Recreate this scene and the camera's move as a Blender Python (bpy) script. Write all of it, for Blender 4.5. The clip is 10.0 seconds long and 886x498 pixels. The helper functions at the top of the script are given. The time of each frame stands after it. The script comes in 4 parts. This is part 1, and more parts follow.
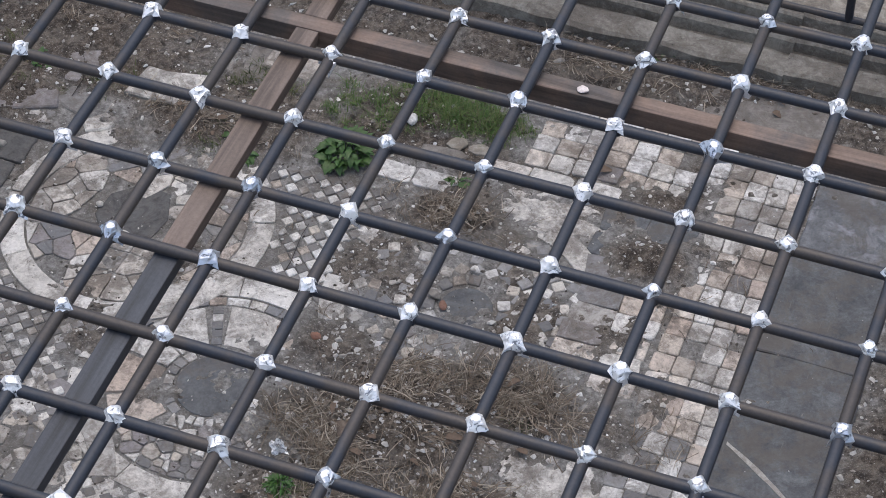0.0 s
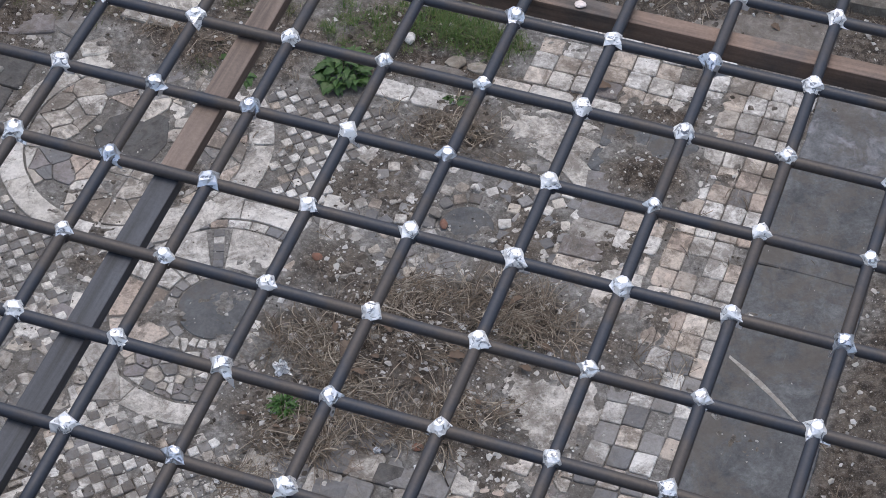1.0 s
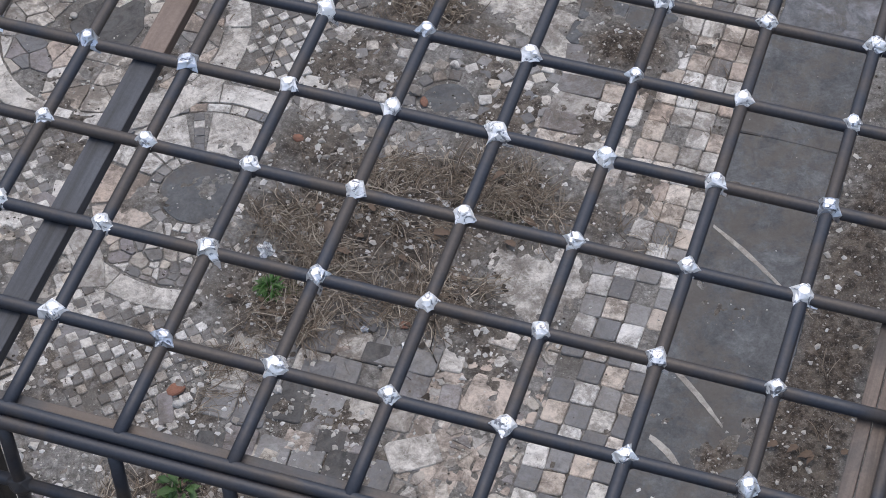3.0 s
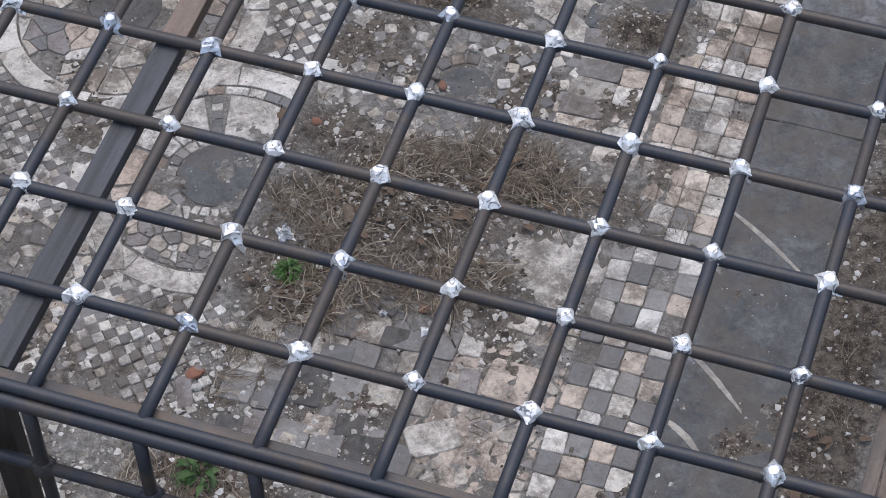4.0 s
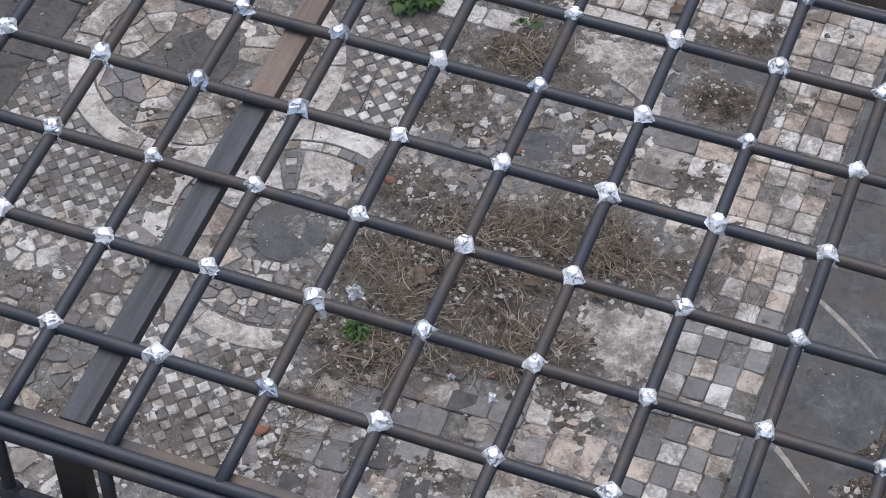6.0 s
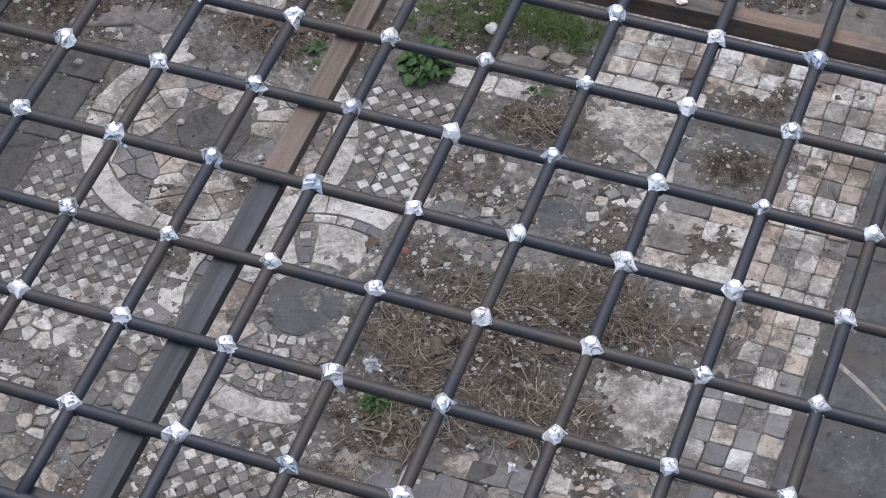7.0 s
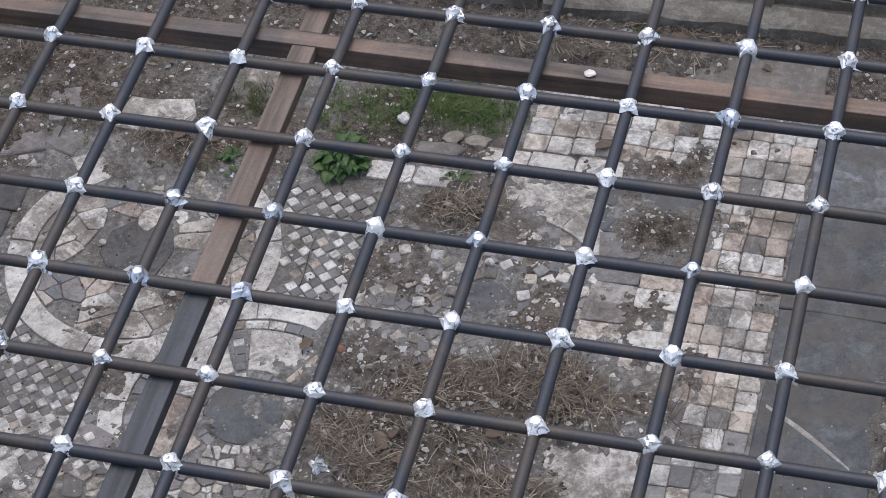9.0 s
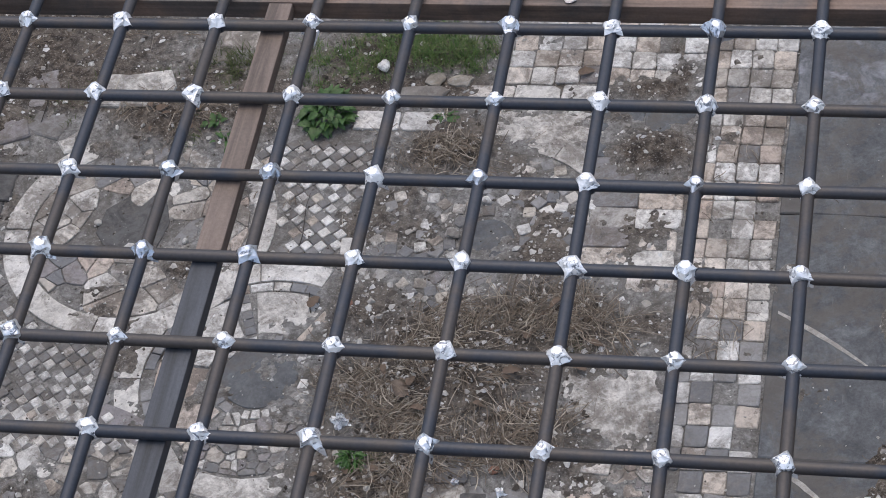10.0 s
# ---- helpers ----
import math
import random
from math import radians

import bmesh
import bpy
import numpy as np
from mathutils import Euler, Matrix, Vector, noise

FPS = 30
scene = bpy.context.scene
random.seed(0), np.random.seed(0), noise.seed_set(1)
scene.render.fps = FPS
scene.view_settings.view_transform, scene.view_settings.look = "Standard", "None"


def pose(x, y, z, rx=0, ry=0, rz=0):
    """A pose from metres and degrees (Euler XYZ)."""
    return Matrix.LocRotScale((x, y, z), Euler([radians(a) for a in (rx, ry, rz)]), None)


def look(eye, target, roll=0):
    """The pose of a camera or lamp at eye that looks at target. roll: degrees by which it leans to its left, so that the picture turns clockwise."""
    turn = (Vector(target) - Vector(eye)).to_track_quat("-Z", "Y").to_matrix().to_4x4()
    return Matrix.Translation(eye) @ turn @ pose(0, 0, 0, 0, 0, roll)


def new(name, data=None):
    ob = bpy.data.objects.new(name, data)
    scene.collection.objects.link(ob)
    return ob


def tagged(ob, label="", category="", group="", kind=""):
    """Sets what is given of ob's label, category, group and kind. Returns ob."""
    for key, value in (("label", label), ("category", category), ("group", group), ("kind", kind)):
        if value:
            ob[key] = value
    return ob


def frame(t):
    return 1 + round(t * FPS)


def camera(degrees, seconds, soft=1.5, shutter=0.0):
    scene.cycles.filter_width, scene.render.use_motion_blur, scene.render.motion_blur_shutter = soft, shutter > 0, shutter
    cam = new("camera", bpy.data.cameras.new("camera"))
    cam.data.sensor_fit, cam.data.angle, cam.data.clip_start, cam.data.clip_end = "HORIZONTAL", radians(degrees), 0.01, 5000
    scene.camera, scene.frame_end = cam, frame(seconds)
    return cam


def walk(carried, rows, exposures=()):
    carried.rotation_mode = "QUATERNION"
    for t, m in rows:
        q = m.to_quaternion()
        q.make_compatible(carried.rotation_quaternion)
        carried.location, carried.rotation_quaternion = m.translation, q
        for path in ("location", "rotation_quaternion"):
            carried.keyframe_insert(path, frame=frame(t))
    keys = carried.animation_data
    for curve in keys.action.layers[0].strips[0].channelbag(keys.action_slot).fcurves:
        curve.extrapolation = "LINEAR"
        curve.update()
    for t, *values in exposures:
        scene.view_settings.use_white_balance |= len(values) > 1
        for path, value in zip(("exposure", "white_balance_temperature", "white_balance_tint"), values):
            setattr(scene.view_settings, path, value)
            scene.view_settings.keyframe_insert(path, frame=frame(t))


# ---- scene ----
# World: ground at z = 0, bar centres of the cage top at z = TOP. x runs along the front rail, y away from the camera.
TOP = 1.06
cam = camera(21.695, 10.0, soft=0.92)
PATH = [
    (0.0, pose(2.0478, -1.7930, 4.1968, 43.380, 0.303, 20.421)),
    (0.5, pose(2.0500, -1.7958, 4.1930, 42.412, 0.673, 20.182)),
    (1.0, pose(2.0505, -1.7961, 4.1884, 41.444, 0.971, 19.735)),
    (1.5, pose(2.0502, -1.7994, 4.1859, 40.736, 1.023, 19.267)),
    (2.0, pose(2.0522, -1.8012, 4.1803, 39.966, 1.332, 18.615)),
    (2.5, pose(2.0505, -1.8035, 4.1761, 39.119, 1.581, 18.154)),
    (4.0, pose(2.0028, -1.8078, 4.1820, 38.003, 1.508, 18.356)),
    (4.5, pose(1.9697, -1.8071, 4.1861, 37.968, 1.166, 19.056)),
    (5.0, pose(1.9392, -1.8007, 4.1918, 38.053, 0.668, 20.079)),
    (5.5, pose(1.9174, -1.7907, 4.1940, 38.425, 0.437, 20.806)),
    (7.0, pose(1.8899, -1.7721, 4.2097, 40.581, 1.690, 19.971)),
    (7.5, pose(1.8880, -1.7686, 4.2113, 41.299, 2.127, 19.208)),
    (8.0, pose(1.8904, -1.7653, 4.2116, 41.879, 2.621, 17.626)),
    (8.5, pose(1.8885, -1.7638, 4.2148, 42.307, 2.952, 16.366)),
    (9.0, pose(1.8821, -1.7608, 4.2099, 42.433, 4.209, 14.449)),
    (9.5, pose(1.8639, -1.7639, 4.2060, 42.269, 5.884, 12.405)),
    (10.0, pose(1.8389, -1.7690, 4.1981, 40.583, 8.024, 9.419)),
]
walk(cam, PATH, exposures=[(0.0, 0.31), (10.0, 0.31)])

# ---- light: an overcast sky ----
world = bpy.data.worlds.new("overcast")
scene.world = world
world.use_nodes = True
wn = world.node_tree
sky = wn.nodes.new("ShaderNodeTexSky")
sky.sky_type, sky.sun_disc = "NISHITA", False
sky.sun_elevation, sky.sun_rotation = radians(78), radians(-25)
sky.air_density, sky.dust_density, sky.ozone_density = 1.0, 3.8, 1.0
wn.links.new(sky.outputs[0], wn.nodes["Background"].inputs[0])
wn.nodes["Background"].inputs[1].default_value = 0.165
sun = new("sun", bpy.data.lights.new("sun", "SUN"))
sun.data.energy, sun.data.angle, sun.data.color = 0.75, radians(100), (1.0, 0.97, 0.93)
sun.matrix_world = look((-0.6, 1.3, 8), (0, 0, 0))


# ---- materials ----
def nodes(name):
    m = bpy.data.materials.new(name)
    m.use_nodes = True
    t = m.node_tree
    return m, t, t.nodes["Principled BSDF"]


def add(t, kind, **vals):
    n = t.nodes.new(kind)
    for k, v in vals.items():
        n.inputs[k.replace("_", " ")].default_value = v
    return n


def world_pos(t):
    return t.nodes.new("ShaderNodeNewGeometry").outputs["Position"]


def noise_tex(t, vec, scale, detail=6.0, rough=0.6, distortion=0.0):
    n = add(t, "ShaderNodeTexNoise", Scale=scale, Detail=detail, Roughness=rough, Distortion=distortion)
    t.links.new(vec, n.inputs["Vector"])
    return n.outputs["Fac"]


def ramp(t, fac, stops, constant=False):
    n = t.nodes.new("ShaderNodeValToRGB")
    e = n.color_ramp.elements
    if constant:
        n.color_ramp.interpolation = "CONSTANT"
    while len(e) < len(stops):
        e.new(0.5)
    for el, (p, c) in zip(e, stops):
        el.position = p
        el.color = (*c, 1) if len(c) == 3 else (c[0], c[0], c[0], 1)
    t.links.new(fac, n.inputs[0])
    return n.outputs["Color"]


def mix(t, fac, a, b, blend="MIX"):
    n = t.nodes.new("ShaderNodeMix")
    n.data_type, n.blend_type = "RGBA", blend
    for socket, v in ((n.inputs["Factor"], fac), (n.inputs["A"], a), (n.inputs["B"], b)):
        if hasattr(v, "is_linked"):
            t.links.new(v, socket)
        else:
            socket.default_value = (*v, 1) if isinstance(v, tuple) else v
    return n.outputs["Result"]


def bump(t, bsdf, height, strength, distance):
    n = add(t, "ShaderNodeBump", Strength=strength, Distance=distance)
    t.links.new(height, n.inputs["Height"])
    t.links.new(n.outputs[0], bsdf.inputs["Normal"])


def value_math(t, op, a, b):
    n = t.nodes.new("ShaderNodeMath")
    n.operation = op
    for socket, v in zip(n.inputs, (a, b)):
        if hasattr(v, "is_linked"):
            t.links.new(v, socket)
        else:
            socket.default_value = v
    return n.outputs[0]


def stone(name, palette, rough=0.62, stain=0.82, vein=0.45, stain_colour=(0.098, 0.082, 0.067), bump_strength=0.42, grain=0.26, speckle=0.8):
    """Worn cut stone: one colour a piece out of the palette, cloudy veins, a film of earth in blotches, pits and crumbs."""
    m, t, b = nodes(name)
    rnd = t.nodes.new("ShaderNodeObjectInfo").outputs["Random"]
    p = world_pos(t)
    base = ramp(t, rnd, [(i / len(palette), c) for i, c in enumerate(palette)], constant=True)
    cloud = noise_tex(t, p, 20, 8, 0.68, 1.4)
    base = mix(t, vein, base, ramp(t, cloud, [(0.36, (0.45, 0.44, 0.44)), (0.5, (0.95, 0.94, 0.93)), (0.62, (1.2, 1.2, 1.2))]), "MULTIPLY")
    fine = noise_tex(t, p, 170, 6, 0.75)
    base = mix(t, grain, base, ramp(t, fine, [(0.36, (0.45, 0.44, 0.42)), (0.5, (0.95, 0.95, 0.95)), (0.64, (1.3, 1.3, 1.3))]), "MULTIPLY")
    large = noise_tex(t, p, 4.5, 5, 0.6, 0.5)
    blot = noise_tex(t, p, 16, 8, 0.75, 0.8)
    dirt = noise_tex(t, p, 80, 6, 0.8, 0.4)
    film = value_math(t, "ADD", value_math(t, "MULTIPLY", large, 0.9), value_math(t, "ADD", value_math(t, "MULTIPLY", blot, 1.2), value_math(t, "MULTIPLY", dirt, 0.9)))
    mask = ramp(t, value_math(t, "MULTIPLY", film, 0.33), [(0.455, (0.0,)), (0.490, (0.36,)), (0.542, (1.0,))])
    pit = add(t, "ShaderNodeTexVoronoi", Scale=150.0)
    t.links.new(p, pit.inputs["Vector"])
    specks = ramp(t, pit.outputs["Distance"], [(0.10, (speckle,)), (0.22, (0.0,))])
    gate = ramp(t, blot, [(0.48, (0.0,)), (0.56, (1.0,))])
    mask = mix(t, 1.0, mask, mix(t, 1.0, specks, gate, "MULTIPLY"), "ADD")
    fac = t.nodes.new("ShaderNodeMath")
    fac.operation, fac.use_clamp = "MULTIPLY", True
    t.links.new(mask, fac.inputs[0])
    fac.inputs[1].default_value = stain
    soilc = mix(t, ramp(t, dirt, [(0.4, (0.0,)), (0.6, (1.0,))]), tuple(c * 0.6 for c in stain_colour), tuple(c * 1.7 for c in stain_colour))
    t.links.new(mix(t, fac.outputs[0], base, soilc), b.inputs["Base Color"])
    b.inputs["Roughness"].default_value = rough
    bump(t, b, value_math(t, "ADD", fine, value_math(t, "MULTIPLY", dirt, 1.5)), bump_strength, 0.004)
    return m


CREAM = [(0.56, 0.51, 0.44), (0.66, 0.62, 0.56), (0.46, 0.42, 0.37), (0.70, 0.68, 0.64), (0.52, 0.45, 0.38), (0.42, 0.39, 0.35)]
WHITE = [(0.77, 0.75, 0.71), (0.71, 0.685, 0.635), (0.80, 0.79, 0.76), (0.65, 0.635, 0.605)]
GREY = [(0.21, 0.212, 0.218), (0.26, 0.258, 0.257), (0.18, 0.182, 0.188), (0.31, 0.305, 0.30)]
mat_cream = stone("cream_limestone", CREAM)
mat_white = stone("white_marble", WHITE, rough=0.5, stain=0.72, vein=0.48)
mat_grey = stone("grey_marble", GREY, rough=0.5, stain=0.55, vein=0.5, stain_colour=(0.13, 0.118, 0.105))
mat_worn_grey = stone("worn_grey_tessera", [(0.215, 0.21, 0.205), (0.25, 0.243, 0.235), (0.18, 0.178, 0.176)], rough=0.7, stain=0.7, vein=0.5)
mat_beige = stone("warm_beige_limestone", [(0.62, 0.55, 0.475), (0.72, 0.655, 0.58), (0.54, 0.475, 0.41), (0.74, 0.69, 0.63), (0.61, 0.535, 0.46), (0.49, 0.44, 0.385)], stain_colour=(0.115, 0.092, 0.072))
mat_pink = stone("pink_limestone", [(0.56, 0.46, 0.385), (0.50, 0.42, 0.36), (0.60, 0.52, 0.45)])
mat_frag = stone("mixed_fragments", [(0.56, 0.53, 0.48), (0.24, 0.235, 0.235), (0.48, 0.44, 0.39), (0.33, 0.31, 0.305), (0.62, 0.60, 0.56), (0.28, 0.26, 0.26), (0.44, 0.42, 0.39)], vein=0.5)


def make_slate(name, dark, pale, bloom=0.0):
    """Honed slate: soft blue-grey clouds, a brown film of dried mud in drifts, faint scratches and a milky bloom."""
    m, t, b = nodes(name)
    p = world_pos(t)
    c = mix(t, ramp(t, noise_tex(t, p, 9, 7, 0.66, 1.2), [(0.36, (0.0,)), (0.62, (1.0,))]), dark, pale)
    c = mix(t, 0.55, c, ramp(t, noise_tex(t, p, 42, 7, 0.72, 0.8), [(0.34, (0.5, 0.5, 0.5)), (0.64, (1.4, 1.4, 1.37))]), "MULTIPLY")
    c = mix(t, 0.6, c, ramp(t, noise_tex(t, p, 17, 8, 0.75, 0.5), [(0.36, (0.6, 0.6, 0.6)), (0.64, (1.4, 1.4, 1.38))]), "MULTIPLY")
    c = mix(t, 0.4, c, ramp(t, noise_tex(t, p, 160, 6, 0.8), [(0.36, (0.5, 0.5, 0.5)), (0.64, (1.5, 1.5, 1.48))]), "MULTIPLY")
    mud = value_math(t, "ADD", value_math(t, "MULTIPLY", noise_tex(t, p, 5, 6, 0.65, 0.6), 0.7), value_math(t, "MULTIPLY", noise_tex(t, p, 60, 6, 0.8), 0.3))
    c = mix(t, ramp(t, mud, [(0.47, (0.0,)), (0.56, (0.62,))]), c, (0.135, 0.118, 0.10))
    mp = t.nodes.new("ShaderNodeMapping")
    mp.inputs["Scale"].default_value = (40, 3, 1)
    mp.inputs["Rotation"].default_value = (0, 0, 0.7)
    t.links.new(p, mp.inputs["Vector"])
    c = mix(t, ramp(t, noise_tex(t, mp.outputs[0], 3, 4, 0.6), [(0.66, (0.0,)), (0.72, (0.3,))]), c, (0.24, 0.24, 0.235))
    if bloom:
        c = mix(t, ramp(t, noise_tex(t, p, 11, 5, 0.6, 0.4), [(0.52, (0.0,)), (0.66, (bloom,))]), c, (0.33, 0.34, 0.37))
    t.links.new(c, b.inputs["Base Color"])
    t.links.new(ramp(t, mud, [(0.42, (0.5,)), (0.58, (0.8,))]), b.inputs["Roughness"])
    bump(t, b, noise_tex(t, p, 30, 8, 0.7), 0.3, 0.003)
    return m


mat_slate = make_slate("dark_slate", (0.060, 0.066, 0.075), (0.113, 0.120, 0.130))
mat_slate_pale = make_slate("bloomed_slate", (0.085, 0.092, 0.104), (0.145, 0.152, 0.165), 0.8)
mat_ring = stone("ring_marble", [(0.68, 0.655, 0.61), (0.73, 0.71, 0.67), (0.62, 0.595, 0.55)], rough=0.5, stain=0.72, vein=0.5)
mat_dull_slab = stone("dull_grey_slab", [(0.105, 0.104, 0.103), (0.092, 0.091, 0.09)], rough=0.8, stain=0.5, vein=0.9, stain_colour=(0.10, 0.09, 0.08), bump_strength=0.25)
mat_rough_slab = stone("rough_brown_slab", [(0.25, 0.232, 0.21)], rough=0.8, stain=0.6, vein=0.6)
mat_rubble = stone("rubble", [(0.46, 0.43, 0.39), (0.58, 0.55, 0.50), (0.36, 0.34, 0.31), (0.68, 0.66, 0.63)], rough=0.8, stain=0.5)
mat_brick = stone("terracotta", [(0.32, 0.15, 0.10), (0.28, 0.14, 0.10)], rough=0.8, stain=0.4)
mat_concrete = stone("weathered_concrete", [(0.36, 0.335, 0.29), (0.32, 0.30, 0.26)], rough=0.85, stain=0.7, vein=0.5)


def make_steel():
    m, t, b = nodes("painted_steel")
    p = world_pos(t)
    big = noise_tex(t, p, 4.2, 4, 0.6, 0.4)
    fine = noise_tex(t, p, 130, 5, 0.7)
    c = mix(t, ramp(t, big, [(0.46, (0.0,)), (0.58, (1.0,))]), (0.034, 0.040, 0.054), (0.061, 0.054, 0.051))
    c = mix(t, 0.5, c, ramp(t, fine, [(0.3, (0.55, 0.53, 0.5)), (0.7, (1.25, 1.2, 1.15))]), "MULTIPLY")
    t.links.new(c, b.inputs["Base Color"])
    b.inputs["Roughness"].default_value = 0.46
    b.inputs["Metallic"].default_value = 0.15
    bump(t, b, fine, 0.25, 0.001)
    return m


def make_rust(name, lo, hi, edge, worn_from=None):
    """Box steel with a brown rust bloom drawn out along its length."""
    m, t, b = nodes(name)
    p = world_pos(t)
    mp = t.nodes.new("ShaderNodeMapping")
    mp.inputs["Scale"].default_value = edge
    t.links.new(p, mp.inputs["Vector"])
    streak = noise_tex(t, mp.outputs[0], 26, 7, 0.7, 0.5)
    patch = noise_tex(t, p, 5.5, 5, 0.62, 0.4)
    fine = noise_tex(t, p, 150, 5, 0.75)
    if worn_from is not None:
        # the paint is gone from this far along the beam
        sep = t.nodes.new("ShaderNodeSeparateXYZ")
        t.links.new(p, sep.inputs[0])
        patch = value_math(t, "ADD", patch, value_math(t, "MULTIPLY", value_math(t, "SUBTRACT", sep.outputs[1], worn_from), 7.0))
    c = mix(t, ramp(t, patch, [(0.42, (0.0,)), (0.6, (1.0,))]), lo, hi)
    c = mix(t, 0.75, c, ramp(t, streak, [(0.36, (0.35, 0.33, 0.32)), (0.62, (1.35, 1.32, 1.3))]), "MULTIPLY")
    c = mix(t, 0.5, c, ramp(t, fine, [(0.3, (0.6, 0.58, 0.55)), (0.7, (1.2, 1.2, 1.2))]), "MULTIPLY")
    t.links.new(c, b.inputs["Base Color"])
    b.inputs["Roughness"].default_value = 0.62
    bump(t, b, fine, 0.3, 0.0012)
    return m


def make_foil():
    m, t, b = nodes("aluminium_foil")
    p = world_pos(t)
    v = add(t, "ShaderNodeTexVoronoi", Scale=48.0)
    t.links.new(p, v.inputs["Vector"])
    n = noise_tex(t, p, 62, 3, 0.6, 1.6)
    # noise paints the shade of creases and bright facets into the foil colour
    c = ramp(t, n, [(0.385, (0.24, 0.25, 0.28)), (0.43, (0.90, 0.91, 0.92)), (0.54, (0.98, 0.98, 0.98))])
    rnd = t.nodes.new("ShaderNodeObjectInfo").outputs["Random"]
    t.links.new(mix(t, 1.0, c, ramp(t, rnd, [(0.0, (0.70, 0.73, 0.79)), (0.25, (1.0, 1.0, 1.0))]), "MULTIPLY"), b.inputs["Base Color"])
    t.links.new(ramp(t, rnd, [(0.0, (0.85,)), (1.0, (0.35,))]), b.inputs["Metallic"])
    b.inputs["Roughness"].default_value = 0.34
    bump(t, b, value_math(t, "ADD", v.outputs["Distance"], n), 0.4, 0.005)
    return m


def make_soil():
    """Earth with grit where the attribute 'soil' is high, grey lime mortar where it is low."""
    m, t, b = nodes("soil_and_mortar")
    p = world_pos(t)
    a = t.nodes.new("ShaderNodeAttribute")
    a.attribute_name = "soil"
    big = noise_tex(t, p, 7, 7, 0.68, 0.5)
    mid = noise_tex(t, p, 50, 8, 0.78)
    fine = noise_tex(t, p, 210, 4, 0.7)
    earth = ramp(t, mid, [(0.38, (0.024, 0.018, 0.014)), (0.5, (0.098, 0.078, 0.060)), (0.64, (0.235, 0.20, 0.165))])
    earth = mix(t, ramp(t, big, [(0.48, (0.0,)), (0.58, (0.4,))]), earth, (0.24, 0.215, 0.185))
    earth = mix(t, ramp(t, noise_tex(t, p, 22, 6, 0.7, 0.6), [(0.40, (0.75,)), (0.48, (0.0,))]), earth, (0.030, 0.023, 0.018))
    lime = ramp(t, mid, [(0.36, (0.11, 0.105, 0.097)), (0.5, (0.225, 0.217, 0.203)), (0.64, (0.40, 0.39, 0.37))])
    lime = mix(t, ramp(t, big, [(0.47, (0.0,)), (0.58, (0.7,))]), lime, (0.125, 0.112, 0.096))
    edge = value_math(t, "ADD", a.outputs["Fac"], value_math(t, "MULTIPLY", value_math(t, "SUBTRACT", big, 0.5), 1.6))
    c = mix(t, ramp(t, edge, [(0.25, (0.0,)), (0.75, (1.0,))]), lime, earth)
    grit = ramp(t, fine, [(0.56, (0.0,)), (0.64, (0.5,))])
    c = mix(t, grit, c, (0.42, 0.40, 0.37))
    t.links.new(c, b.inputs["Base Color"])
    b.inputs["Roughness"].default_value = 0.93
    bump(t, b, value_math(t, "ADD", mid, value_math(t, "MULTIPLY", fine, 0.5)), 0.8, 0.008)
    return m


def make_leafy(name, palette, rough=0.6, trans=0.0):
    m, t, b = nodes(name)
    isl = t.nodes.new("ShaderNodeNewGeometry").outputs["Random Per Island"]
    c = ramp(t, isl, [(i / max(1, len(palette) - 1), c) for i, c in enumerate(palette)])
    n = noise_tex(t, world_pos(t), 120, 4, 0.6)
    c = mix(t, 0.5, c, ramp(t, n, [(0.3, (0.6, 0.6, 0.6)), (0.7, (1.2, 1.2, 1.2))]), "MULTIPLY")
    t.links.new(c, b.inputs["Base Color"])
    b.inputs["Roughness"].default_value = rough
    b.inputs["Subsurface Weight"].default_value = trans
    b.inputs["Subsurface Radius"].default_value = (0.004, 0.006, 0.002)
    return m


WORN = 0.815  # the paint of the long beam is gone beyond this
mat_steel = make_steel()
mat_beam_y = make_rust("rusty_box_steel_lengthwise", (0.058, 0.066, 0.080), (0.165, 0.130, 0.110), (1.0, 0.06, 1.0), WORN)
mat_beam_x = make_rust("rusty_box_steel_crosswise", (0.098, 0.088, 0.083), (0.19, 0.138, 0.11), (0.06, 1.0, 1.0))
mat_beam_front = make_rust("dusty_box_steel", (0.058, 0.060, 0.066), (0.105, 0.088, 0.075), (0.06, 1.0, 1.0))
mat_beam_side = make_rust("brown_box_steel", (0.072, 0.064, 0.060), (0.13, 0.105, 0.09), (1.0, 0.06, 1.0))
# the posts' shade is put into this rust colour, darker than the beams
mat_post = make_rust("shaded_rusty_post", (0.030, 0.028, 0.027), (0.055, 0.044, 0.036), (1.0, 1.0, 0.08))
mat_foil = make_foil()
mat_soil = make_soil()
mat_grass = make_leafy("grass_blades", [(0.05, 0.10, 0.022), (0.10, 0.19, 0.040), (0.075, 0.14, 0.032), (0.19, 0.20, 0.085), (0.12, 0.20, 0.045)], 0.6, 0.15)
mat_leaf = make_leafy("weed_leaves", [(0.028, 0.068, 0.018), (0.05, 0.115, 0.026), (0.085, 0.165, 0.040)], 0.5, 0.15)
mat_bright = make_leafy("young_weed_leaves", [(0.035, 0.10, 0.016), (0.06, 0.145, 0.024)], 0.5, 0.2)
mat_straw = make_leafy("dry_straw", [(0.085, 0.064, 0.048), (0.27, 0.215, 0.16), (0.13, 0.10, 0.075), (0.52, 0.46, 0.37), (0.16, 0.125, 0.095)], 0.8)
mat_dead = make_leafy("dead_leaf", [(0.19, 0.135, 0.095), (0.13, 0.092, 0.066)], 0.8)
